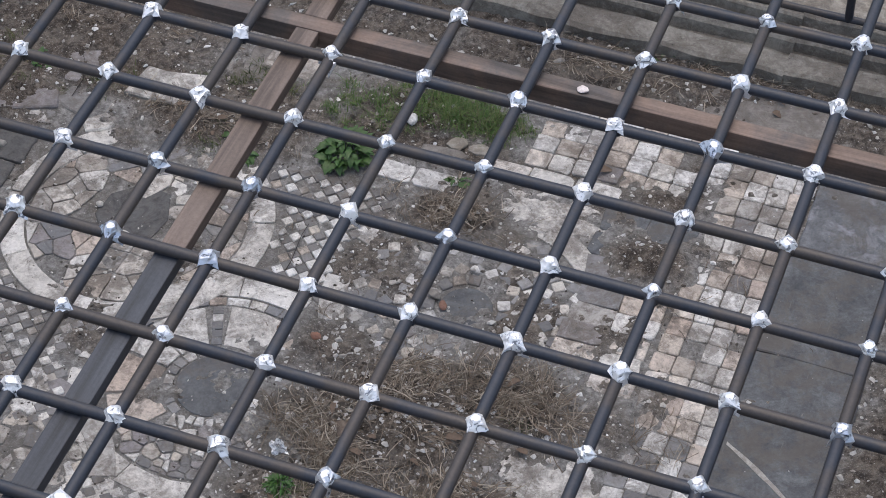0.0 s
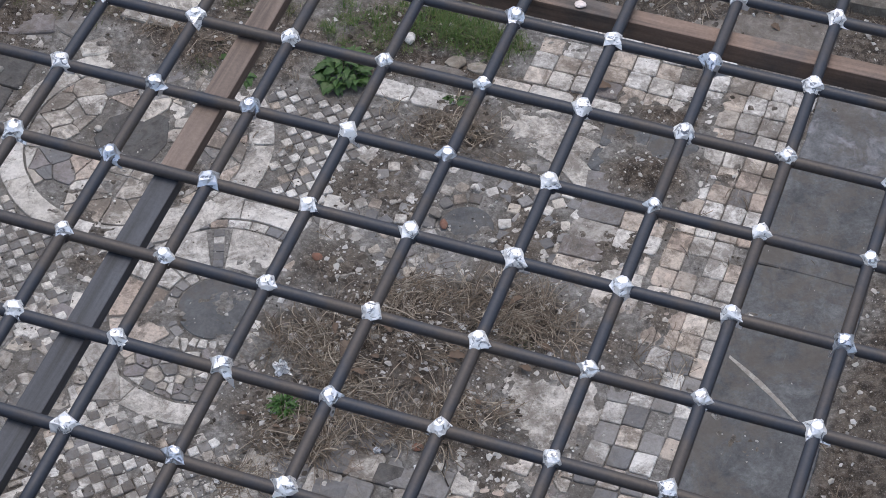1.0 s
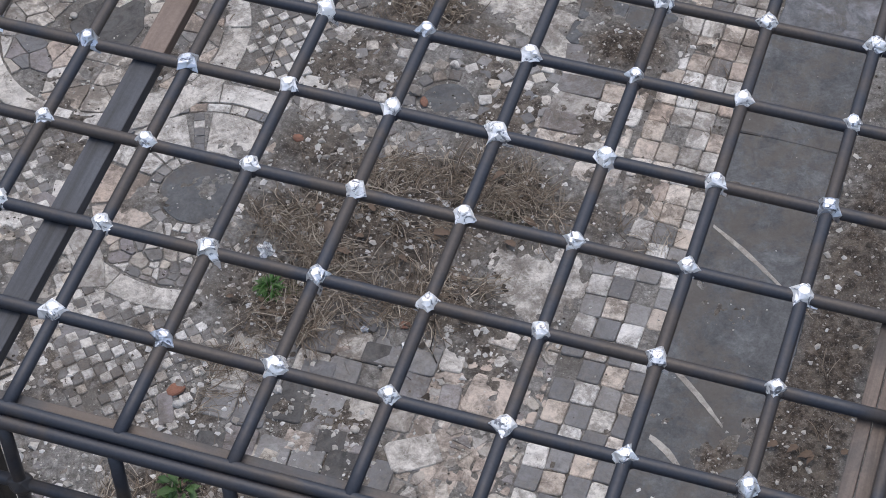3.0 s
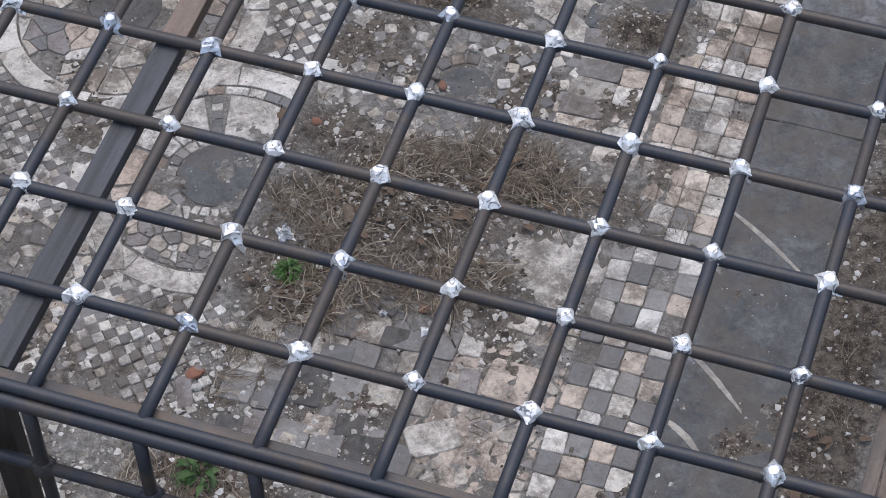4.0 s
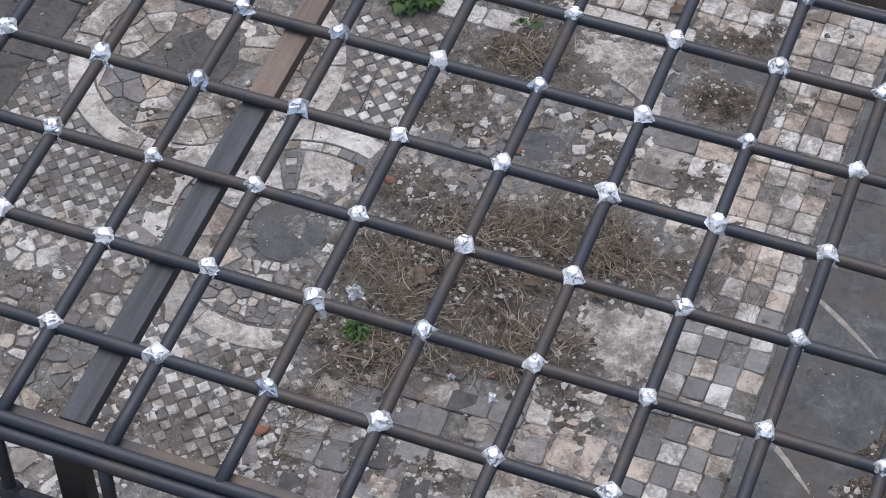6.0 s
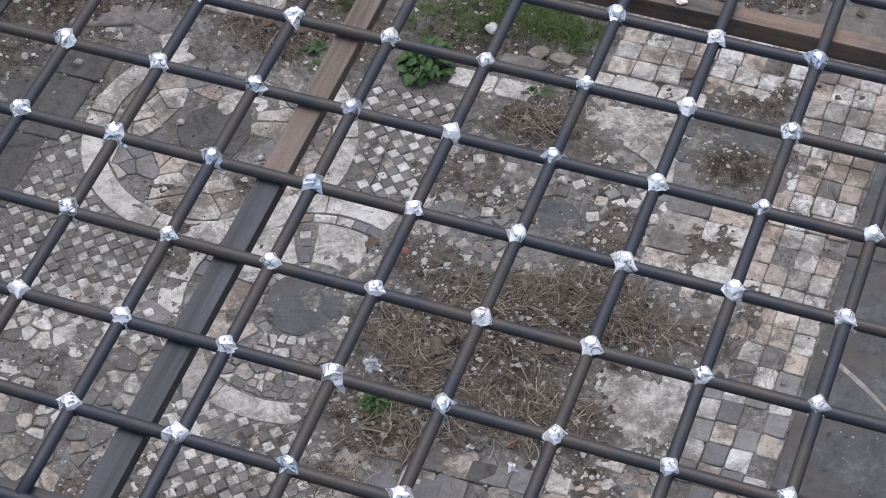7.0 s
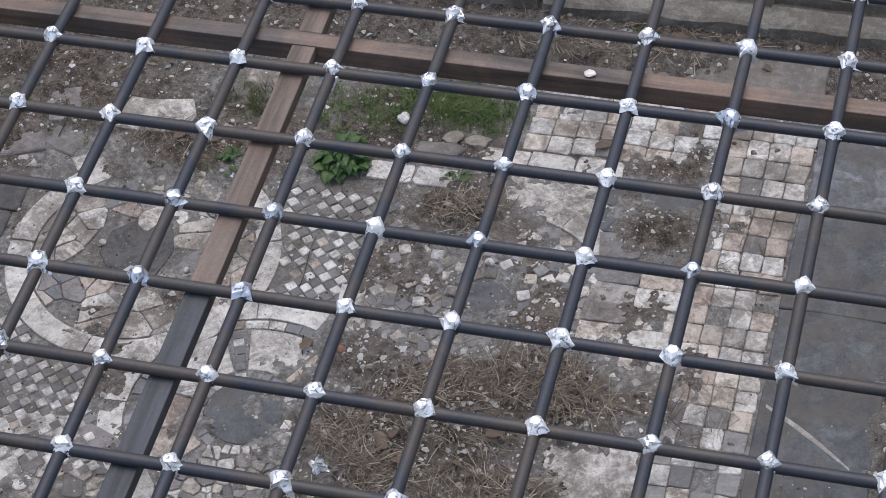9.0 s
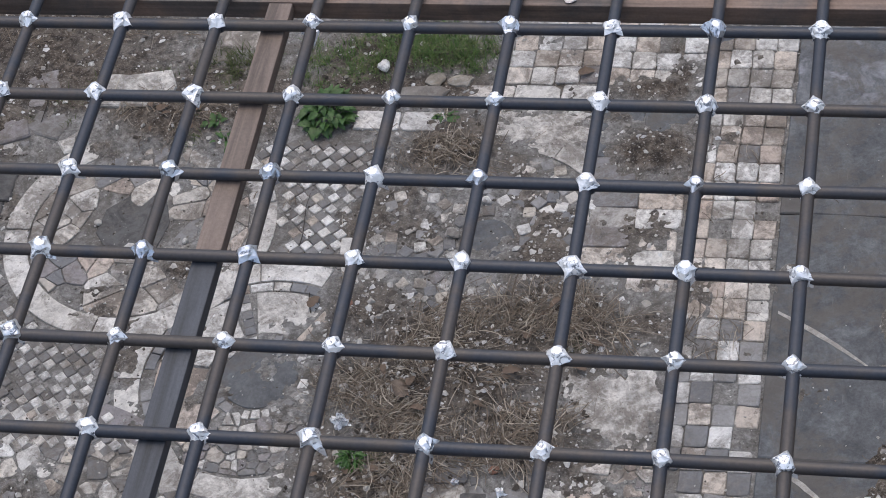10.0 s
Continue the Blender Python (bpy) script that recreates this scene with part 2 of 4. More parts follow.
mat_pebble = make_leafy("pebbles", [(0.42, 0.40, 0.36), (0.68, 0.66, 0.62), (0.34, 0.31, 0.27), (0.80, 0.79, 0.77), (0.22, 0.19, 0.16)], 0.85)
mat_crumb = make_leafy("soil_crumbs", [(0.045, 0.037, 0.03), (0.10, 0.085, 0.07), (0.07, 0.058, 0.047), (0.16, 0.14, 0.118)], 0.95)
mat_twig = make_leafy("dark_twig", [(0.03, 0.025, 0.02), (0.045, 0.035, 0.028)], 0.85)


# ---- building helpers ----
def mesh_of(name, verts, faces, smooth=False):
    me = bpy.data.meshes.new(name)
    me.from_pydata(verts, [], faces)
    if smooth:
        me.polygons.foreach_set("use_smooth", [True] * len(me.polygons))
    me.update()
    return me


def place(name, me, material, parent=None, label="", at=None):
    """One mesh object under a thing (or at top level)."""
    if material is not None and not me.materials:
        me.materials.append(material)
    ob = new(name, me)
    if parent is not None:
        ob.parent = parent
    if at is not None:
        ob.matrix_local = at
    if label:
        tagged(ob, label)
    return ob


def thing(name, label, category, group="", kind="", at=(0, 0, 0)):
    ob = new(name)
    ob.location = at
    ob.empty_display_size = 0.05
    return tagged(ob, label, category, group, kind)


def from_bm(name, bm, smooth=False):
    me = bpy.data.meshes.new(name)
    bm.to_mesh(me)
    bm.free()
    if smooth:
        me.polygons.foreach_set("use_smooth", [True] * len(me.polygons))
    return me


def tube_mesh(length, radius, sides=14, name="bar", wobble=0.0, seed=0):
    """A round bar along +x from 0 to length, slightly out of true, with closed ends."""
    r = random.Random(seed)
    steps = max(2, int(length / 0.1))
    ph, ph2 = r.random() * 6, r.random() * 6
    verts, faces = [], []
    for i in range(steps + 1):
        u = i / steps
        oy = wobble * math.sin(u * 7 + ph)
        oz = wobble * math.sin(u * 5 + ph2)
        for k in range(sides):
            a = 2 * math.pi * k / sides
            verts.append((u * length, oy + radius * math.cos(a), oz + radius * math.sin(a)))
    for i in range(steps):
        for k in range(sides):
            k2 = (k + 1) % sides
            faces.append((i * sides + k, (i + 1) * sides + k, (i + 1) * sides + k2, i * sides + k2))
    faces.append(tuple(range(sides)))
    faces.append(tuple(steps * sides + k for k in reversed(range(sides))))
    me = mesh_of(name, verts, faces, True)
    return me


def box_mesh(lo, hi, bevel, name="beam"):
    bm = bmesh.new()
    bmesh.ops.create_cube(bm, size=1)
    c = [(a + b) / 2 for a, b in zip(lo, hi)]
    s = [b - a for a, b in zip(lo, hi)]
    for v in bm.verts:
        v.co = Vector((c[0] + v.co.x * s[0], c[1] + v.co.y * s[1], c[2] + v.co.z * s[2]))
    bmesh.ops.bevel(bm, geom=bm.edges[:], offset=bevel, segments=2, affect="EDGES", profile=0.6)
    return from_bm(name, bm)


ALONG_Y = Matrix.Rotation(radians(90), 4, "Z")
UPWARD = Matrix.Rotation(radians(-90), 4, "Y")

# ---- the ground: one sheet to the horizon, with earth heaped on the old floor ----
# heaps: centre x, y, half-widths, height, how earthy
HEAPS = [(0.72, 1.36, 0.24, 0.17, 0.022, 1.1), (0.98, 1.50, 0.14, 0.12, 0.020, 1.0), (0.93, 1.17, 0.12, 0.10, 0.016, 0.9),
         (0.60, 1.06, 0.15, 0.12, 0.014, 1.0), (1.14, 2.05, 0.10, 0.075, 0.030, 1.2), (0.62, 2.02, 0.14, 0.07, 0.018, 1.0),
         (-0.55, 2.35, 0.45, 0.24, 0.016, 0.95), (-0.1, 2.12, 0.22, 0.09, 0.012, 1.0), (0.42, 2.36, 0.21, 0.08, 0.022, 1.1)]
HEAPS += [(1.09, 1.80, 0.10, 0.12, 0.004, 0.6), (1.16, 1.66, 0.06, 0.06, 0.004, 0.7), (1.33, 2.0, 0.08, 0.1, 0.003, 0.5)]
HEAPS += [(1.72, 1.12, 0.05, 0.14, 0.007, 1.1), (1.63, 0.93, 0.05, 0.06, 0.007, 1.0), (-0.68, 2.1, 0.16, 0.16, 0.006, 1.3)]
HEAPS += [(-0.78, 1.95, 0.14, 0.2, 0.006, 1.2), (-0.4, 2.22, 0.35, 0.10, 0.006, 1.1), (0.0, 2.2, 0.2, 0.14, 0.006, 1.1), (0.45, 2.24, 0.32, 0.06, 0.004, 1.1)]
HEAPS += [(0.86, 0.80, 0.09, 0.06, 0.009, 0.9), (0.53, 0.74, 0.05, 0.08, 0.006, 0.7), (1.2, 1.5, 0.09, 0.06, 0.010, 0.8), (0.03, 1.62, 0.06, 0.05, 0.008, 0.9)]
HEAPS += [(-0.74, 2.14, 0.13, 0.13, 0.010, 1.5), (-0.62, 2.33, 0.2, 0.1, 0.008, 1.4)]
HEAPS += [(1.13, 2.262, 0.10, 0.040, 0.010, 1.0), (1.19, 2.32, 0.045, 0.05, 0.009, 1.0)]
HEAPS += [(0.85, 2.68, 0.28, 0.07, 0.020, 1.1), (1.82, 1.1, 0.08, 0.9, 0.012, 1.2), (0.9, 1.72, 0.08, 0.14, 0.010, 0.9), (0.60, 0.52, 0.25, 0.08, 0.012, 0.9),
          (0.5, 1.5, 0.1, 0.1, 0.010, 0.8), (1.28, 2.12, 0.1, 0.05, 0.010, 0.8), (-0.9, 1.9, 0.15, 0.35, 0.02, 1.0)]


def earth(x, y):
    """Height of the earth above the mortar bed, and how far it hides it."""
    h = s = 0.0
    for cx, cy, rx, ry, top, e in HEAPS:
        d = ((x - cx) / rx) ** 2 + ((y - cy) / ry) ** 2
        if d < 7:
            g = math.exp(-d)
            h += top * g
            s = max(s, e * math.exp(-d * 0.75))
    if y > 2.46:
        s = max(s, min(1.0, (y - 2.46) * 8) * 0.75)
    if x < -0.95 or x > 1.95:
        s = max(s, 0.9)
    if y < 0.5:
        s = max(s, min(0.8, (0.5 - y) * 3))
    # thin earth washed over the paving
    d = noise.fractal(Vector((x * 4.6 + 7, y * 4.6, 5.2)), 0.75, 2.0, 5) - 0.2
    if d > 0:
        s = max(s, min(0.62, d * 2.0))
        h += 0.0022 * min(1.0, d * 2.4)
    n = noise.fractal(Vector((x * 6, y * 6, 0.3)), 0.8, 2.0, 5)
    f = noise.fractal(Vector((x * 26, y * 26, 1.3)), 0.7, 2.0, 4)
    h += (0.0036 + 0.010 * s) * n * 0.8 + (0.0026 + 0.006 * s) * f
    return h, s


def ground_axis(lo, hi, step):
    a = list(np.arange(lo, hi, step))
    far = [0.05, 0.12, 0.25, 0.5, 1, 2, 4, 8, 20, 60, 200, 800]
    return [lo - d for d in reversed(far)] + a + [hi + d for d in far]


def build_ground():
    xs, ys = ground_axis(-1.15, 2.1, 0.0075), ground_axis(0.1, 3.0, 0.0075)
    verts, soil = [], []
    for y in ys:
        for x in xs:
            h, s = earth(x, y)
            verts.append((x, y, -0.0022 + h))
            soil.append(s)
    w = len(xs)
    faces = [(j * w + i, j * w + i + 1, (j + 1) * w + i + 1, (j + 1) * w + i) for j in range(len(ys) - 1) for i in range(w - 1)]
    me = mesh_of("ground", verts, faces, True)
    at = me.attributes.new("soil", "FLOAT", "POINT")
    at.data.foreach_set("value", soil)
    ob = place("ground", me, mat_soil)
    tagged(ob, "uneven brown earth and grey lime mortar under a ruined mosaic", "ground", kind="structure")


build_ground()

# ---- the cage: 3 x 3 m, round bars 0.2 m apart, on box-steel beams ----
cage = thing("protective_cage", "dark steel bar cage over the mosaic with foil-wrapped joints", "cage", at=(0.5, 1.5, 0))
BACK = Matrix.Translation((-0.5, -1.5, 0))
R = 0.0118


def cage_part(name, me, material, at=Matrix.Identity(4), label="", parent=None):
    return place(name, me, material, cage if parent is None else parent, label, BACK @ at)


for i in range(-5, 11):
    cage_part("bar", tube_mesh(3.0, R, seed=i + 50, wobble=0.0012), mat_steel, Matrix.Translation((i * 0.2, 0, TOP)) @ ALONG_Y)
for j in range(0, 16):
    cage_part("bar", tube_mesh(3.0, R, seed=j + 90, wobble=0.0012), mat_steel, Matrix.Translation((-1.0, j * 0.2, TOP)))
# front and far lattice: a rail under the edge bar, uprights, cross bars
LEVELS = (0.86, 0.66, 0.46, 0.26, 0.08)
for y, side in ((-0.0205, -1), (3.0205, 1)):
    cage_part("rail", tube_mesh(3.0, R * 1.05, seed=7, wobble=0.0008), mat_steel, Matrix.Translation((-1.0, y, TOP - 0.0135)))
    for z in LEVELS:
        cage_part("bar", tube_mesh(3.0, R, seed=int(z * 100), wobble=0.001), mat_steel, Matrix.Translation((-1.0, y, z)))
    for i in range(-5, 11):
        cage_part("upright", tube_mesh(TOP - 0.016, R, seed=i + 20, wobble=0.0008), mat_steel, Matrix.Translation((i * 0.2, y, 0)) @ UPWARD)
for x in (-1.026, 2.026):
    cage_part("rail", tube_mesh(3.0, R * 1.05, seed=8), mat_steel, Matrix.Translation((x, 0, TOP - 0.016)) @ ALONG_Y)
    for z in LEVELS:
        cage_part("bar", tube_mesh(3.0, R, seed=int(z * 90)), mat_steel, Matrix.Translation((x, 0, z)) @ ALONG_Y)
    for j in range(1, 15):
        cage_part("upright", tube_mesh(TOP - 0.016, R, seed=j + 40), mat_steel, Matrix.Translation((x, j * 0.2, 0)) @ UPWARD)
BT = TOP - R - 0.001
cage_part("beam", box_mesh((0.489, 0.040, BT - 0.03), (0.539, 1.479, BT), 0.003), mat_beam_y, label="rusty brown box-steel beam")
cage_part("beam", box_mesh((0.489, 1.521, BT - 0.03), (0.539, 2.945, BT), 0.003), mat_beam_y)
cage_part("beam", box_mesh((-0.95, 1.480, BT - 0.045), (1.935, 1.520, BT + 0.001), 0.003), mat_beam_x, label="rusty brown box-steel beam")
cage_part("beam", box_mesh((-0.95, 0.004, BT - 0.03), (1.935, 0.038, BT), 0.003), mat_beam_front)
cage_part("beam", box_mesh((-0.95, 2.95, BT - 0.03), (1.935, 2.996, BT), 0.003), mat_beam_x)
cage_part("beam", box_mesh((1.937, 0.004, BT - 0.03), (1.962, 2.996, BT), 0.003), mat_beam_side)
cage_part("beam", box_mesh((1.964, 0.004, BT - 0.03), (1.994, 2.996, BT - 0.002), 0.003), mat_beam_side)
cage_part("beam", box_mesh((-0.90, 0.06, 0.0), (-0.83, 2.94, 0.035), 0.004), mat_beam_front)
cage_part("beam", box_mesh((-0.996, 0.004, BT - 0.03), (-0.952, 2.996, BT), 0.003), mat_beam_y)
for px, py in ((0.478, 0.010), (-0.996, 0.0), (1.944, 0.0), (0.489, 2.95), (-0.996, 2.95), (1.944, 2.95)):
    cage_part("post", box_mesh((px, py, -0.02), (px + 0.052, py + 0.036, BT - 0.032), 0.003), mat_post, label="rusty box-steel post")


def knuckle_mesh(seed):
    """A forged joint: a six-cornered lump that swallows the crossing bars."""
    r = random.Random(seed)
    bm = bmesh.new()
    bmesh.ops.create_icosphere(bm, subdivisions=1, radius=0.0235)
    for v in bm.verts:
        v.co *= r.uniform(0.86, 0.98)
        v.co.z *= 0.92
    bmesh.ops.bevel(bm, geom=bm.edges[:], offset=0.002, segments=1, affect="EDGES")
    return from_bm("knuckle", bm)


def crumple(verts, faces, r, amount):
    """Splits every triangle in four and pushes the new corners in or out, as creases."""
    verts, mids, out = list(verts), {}, []

    def mid(a, b):
        k = (min(a, b), max(a, b))
        if k not in mids:
            mids[k] = len(verts)
            verts.append(tuple((p + q) / 2 + r.uniform(-amount, amount) for p, q in zip(verts[a], verts[b])))
        return mids[k]

    for a, b, c in faces:
        ab, bc, ca = mid(a, b), mid(b, c), mid(c, a)
        out += [(a, ab, ca), (ab, b, bc), (ca, bc, c), (ab, bc, ca)]
    return verts, out


def foil_mesh(seed):
    """A crumpled foil cap: flat crown, creased faces running to four points over the bars, a torn skirt."""
    r = random.Random(seed)
    n = 8
    rings = [(0.0078, 0.0236, 0.0), (0.0105, 0.0262, 0.0), (0.0165, 0.0195, 0.10), (0.0225, 0.0075, 0.22), (0.0245, -0.004, 0.28)]
    verts, faces = [(0, 0, 0.0228)], []
    tilt = (r.uniform(-0.2, 0.2), r.uniform(-0.2, 0.2))
    skirt = [r.choice((0.003, -0.004, -0.010)) - (r.choice((0.0, 0.006, 0.014)) if k % 2 == 0 else 0) for k in range(n)]
    turn = r.uniform(-0.35, 0.35)
    for q, (rad, z, four) in enumerate(rings):
        for k in range(n):
            a = 2 * math.pi * (k + (r.uniform(-0.28, 0.28) if q > 1 else r.uniform(-0.12, 0.12))) / n
            rr = rad * (1.0 + four * math.cos(4 * a)) * (r.uniform(0.84, 1.14) if q > 1 else r.uniform(0.86, 1.12))
            zz = z + (r.uniform(-0.0026, 0.0026) if q > 1 else 0) if q < 4 else skirt[k]
            x, y = rr * math.cos(a + turn), rr * math.sin(a + turn)
            verts.append((x, y, zz + tilt[0] * x + tilt[1] * y))
    for k in range(n):
        faces.append((0, 1 + k, 1 + (k + 1) % n))
    torn = {r.randrange(n) for _ in range(r.randrange(1, 4))}
    for q in range(len(rings) - 1):
        for k in range(n):
            if q == 3 and k in torn:
                continue
            a, b = 1 + q * n + k, 1 + q * n + (k + 1) % n
            c, d = 1 + (q + 1) * n + k, 1 + (q + 1) * n + (k + 1) % n
            faces += [(a, c, d), (a, d, b)] if r.random() < 0.5 else [(a, c, b), (b, c, d)]
    verts, faces = crumple(verts, faces, r, 0.0006)
    return mesh_of("foil_wrap", verts, faces)


KNUCKLES = [knuckle_mesh(s) for s in range(6)]
FOILS = [foil_mesh(s) for s in range(24)]
pick = random.Random(5)
for i in range(-4, 10):
    for j in range(1, 15):
        turn = Matrix.Rotation(pick.uniform(-0.2, 0.2) + pick.randrange(4) * math.pi / 2, 4, "Z")
        k = cage_part("knuckle", pick.choice(KNUCKLES), mat_steel, Matrix.Translation((i * 0.2, j * 0.2, TOP)) @ turn)
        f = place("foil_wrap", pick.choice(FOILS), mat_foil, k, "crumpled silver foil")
        f.matrix_local = Matrix.Rotation(pick.randrange(4) * math.pi / 2, 4, "Z") @ Matrix.Scale(pick.uniform(0.88, 1.03), 4)
for i in range(-4, 10):
    for z in LEVELS[:4]:
        cage_part("knuckle", pick.choice(KNUCKLES), mat_steel, Matrix.Translation((i * 0.2, -0.0205, z)) @ Matrix.Rotation(radians(90), 4, "X") @ Matrix.Scale(1.25, 4))

# ---- stone pieces ----
def clip(poly, nx, ny, d):
    """The part of a polygon on the near side of a line."""
    out = []
    for i, p in enumerate(poly):
        q = poly[(i + 1) % len(poly)]
        a, b = nx * p[0] + ny * p[1] - d, nx * q[0] + ny * q[1] - d
        if a <= 0:
            out.append(p)
        if (a < 0 < b) or (b < 0 < a):
            u = a / (a - b)
            out.append((p[0] + u * (q[0] - p[0]), p[1] + u * (q[1] - p[1])))
    return out


def shattered(poly, seeds, gap):
    """Breaks a convex outline into one fragment a seed, with joints of that width."""
    cells = []
    for i, s in enumerate(seeds):
        cell = list(poly)
        for j, o in enumerate(seeds):
            if i == j or not cell:
                continue
            dx, dy = o[0] - s[0], o[1] - s[1]
            l = math.hypot(dx, dy)
            if l < 1e-6 or l > 0.4:
                continue
            nx, ny = dx / l, dy / l
            cell = clip(cell, nx, ny, nx * (s[0] + o[0]) / 2 + ny * (s[1] + o[1]) / 2 - gap / 2)
        if len(cell) > 2:
            cells.append(cell)
    return cells


def centre(poly):
    return sum(p[0] for p in poly) / len(poly), sum(p[1] for p in poly) / len(poly)


def piece_mesh(poly, thick=0.014, edge=0.002, name="piece"):
    """A cut stone: the outline about its own centre, worn round the top edge."""
    n = len(poly)
    lower = [(x, y, -thick) for x, y in poly]
    upper = [(x, y, -edge) for x, y in poly]
    top = []
    for x, y in poly:
        l = math.hypot(x, y) or 1
        k = max(0.5, 1 - edge * 1.3 / l)
        top.append((x * k, y * k, 0.0))
    faces = [tuple(range(2 * n, 3 * n))]
    for i in range(n):
        j = (i + 1) % n
        faces += [(i, j, n + j, n + i), (n + i, n + j, 2 * n + j, 2 * n + i)]
    return mesh_of(name, lower + upper + top, faces)


dice = random.Random(11)
RINGS = [(-0.12, 1.75), (0.29, 1.31), (0.765, 1.75), (-0.14, 0.87)]
R_IN, R_OUT = 0.285, 0.35


def panel(label):
    return thing("pavement_panel", label, "pavement", kind="structure")


def buried(x, y):
    return earth(x, y)[0] > 0.017


def lay(parent, poly, material, name="stone_piece", lift=0.001, edge=0.0013):
    """Sets one stone of its own shape in the bed."""
    cx, cy = centre(poly)
    if buried(cx, cy):
        return
    me = piece_mesh([(x - cx, y - cy) for x, y in poly], edge=edge, name=name)
    at = Matrix.Translation((cx, cy, lift + dice.uniform(-0.0012, 0.0018))) @ Euler((dice.gauss(0, 0.012), dice.gauss(0, 0.012), 0)).to_matrix().to_4x4()
    place(name, me, material, parent, at=at)


TILES = []
for s in range(14):
    rr = random.Random(s + 300)
    out = []
    for cx, cy in ((-1, -1), (1, -1), (1, 1), (-1, 1)):
        cut = rr.uniform(0.03, 0.13)
        j = lambda: rr.uniform(-0.035, 0.035)
        first, second = ((cx * 0.5, cy * (0.5 - cut)), (cx * (0.5 - cut), cy * 0.5))
        if cx * cy > 0:
            first, second = second, first
        # keep the corners in counter-clockwise order
        out += [(first[0] + j(), first[1] + j()), (second[0] + j(), second[1] + j())]
    out.sort(key=lambda p: math.atan2(p[1], p[0]))
    TILES.append(out)
SHARED = {}


def tile(parent, x, y, w, h, material, turn=0.0, name="tile", lift=0.002, force=False):
    """One square tile; alike tiles share their mesh."""
    if not force and buried(x, y):
        return
    k = dice.randrange(len(TILES))
    key = (k, round(w, 3), round(h, 3), material.name)
    if key not in SHARED:
        SHARED[key] = piece_mesh([(px * w, py * h) for px, py in TILES[k]], edge=min(0.002, w * 0.08), name=name)
    at = Matrix.Translation((x, y, lift + dice.uniform(-0.0015, 0.0018))) @ Euler((dice.gauss(0, 0.014), dice.gauss(0, 0.014), turn + dice.gauss(0, 0.03))).to_matrix().to_4x4()
    place(name, SHARED[key], material, parent, at=at)


def choose(options):
    u = dice.random() * sum(w for _, w in options)
    for m, w in options:
        u -= w
        if u <= 0:
            return m
    return options[-1][0]


def in_ring(x, y, margin=0.0):
    return any(math.hypot(x - cx, y - cy) < R_OUT + margin for cx, cy in RINGS[:3])


def tile_field(label, x0, x1, y0, y1, px, py, options, missing=0.08, turn=0.0, checker=None, avoid=False):
    p = panel(label)
    nx, ny = max(1, round((x1 - x0) / px)), max(1, round((y1 - y0) / py))
    for j in range(ny):
        for i in range(nx):
            if dice.random() < missing:
                continue
            x, y = x0 + (i + 0.5) * (x1 - x0) / nx, y0 + (j + 0.5) * (y1 - y0) / ny
            x += 0.003 * math.sin(y * 21)
            y += 0.004 * math.sin(x * 15)
            if avoid and in_ring(x, y, 0.01):
                continue
            m = choose(options)
            if checker and y < checker:
                m = choose([(mat_beige, 2), (mat_white, 3)]) if (i + j) % 2 else mat_grey
            tile(p, x, y, (x1 - x0) / nx - 0.002, (y1 - y0) / ny - 0.002, m, turn, lift=0.0034)
    return p


def lozenges(label, x0, x1, y0, y1, pitch, missing):
    """A diagonal chequer of small white and grey squares, between the circles."""
    p = panel(label)
    c = math.cos(math.pi / 4)
    n = int((x1 - x0 + y1 - y0) / pitch) + 2
    mx, my = (x0 + x1) / 2, (y0 + y1) / 2
    for a in range(-n // 2, n // 2 + 1):
        for b in range(-n // 2, n // 2 + 1):
            x, y = mx + (a - b) * pitch * c, my + (a + b) * pitch * c
            if not (x0 < x < x1 and y0 < y < y1) or in_ring(x, y, 0.012) or dice.random() < missing:
                continue
            m = choose([(mat_white, 4), (mat_cream, 1.5)]) if (a % 2 == 0) == (b % 2 == 0) else mat_worn_grey
            if m is mat_worn_grey and dice.random() < 0.15:
                continue
            w = pitch * (dice.choice((0.84, 0.90, 0.95)) if m is not mat_worn_grey else 0.97)
            tile(p, x + dice.gauss(0, 0.0018), y + dice.gauss(0, 0.0018), w, w, m, math.pi / 4, "tessera", 0.0022 if m is not mat_worn_grey else 0.001)
    return p


def fragments(label, outline, count, gap, options, missing, seed, keep=None, pick_at=None):
    p = panel(label)
    rr = random.Random(seed)
    xs, ys = [q[0] for q in outline], [q[1] for q in outline]
    seeds = []
    for _ in range(count * 30):
        q = (rr.uniform(min(xs), max(xs)), rr.uniform(min(ys), max(ys)))
        near = rr.uniform(0.3, 0.85) * math.sqrt((max(xs) - min(xs)) * (max(ys) - min(ys)) / count)
        if all(math.hypot(q[0] - o[0], q[1] - o[1]) > near for o in seeds):
            seeds.append(q)
        if len(seeds) == count:
            break
    for cell in shattered(outline, seeds, gap):
        c = centre(cell)
        if rr.random() < missing or (keep and not keep(*c)):
            continue
        rough = []
        for k, a in enumerate(cell):
            b = cell[(k + 1) % len(cell)]
            rough.append((a[0] * 0.975 + c[0] * 0.025, a[1] * 0.975 + c[1] * 0.025))
            if math.hypot(a[0] - b[0], a[1] - b[1]) > 0.02:
                for u in (0.3, 0.7):
                    rough.append((a[0] + (b[0] - a[0]) * u + rr.uniform(-0.0016, 0.0016), a[1] + (b[1] - a[1]) * u + rr.uniform(-0.0016, 0.0016)))
        lay(p, rough, choose(pick_at(*c) if pick_at else options), lift=rr.uniform(-0.001, 0.0015))
    return p


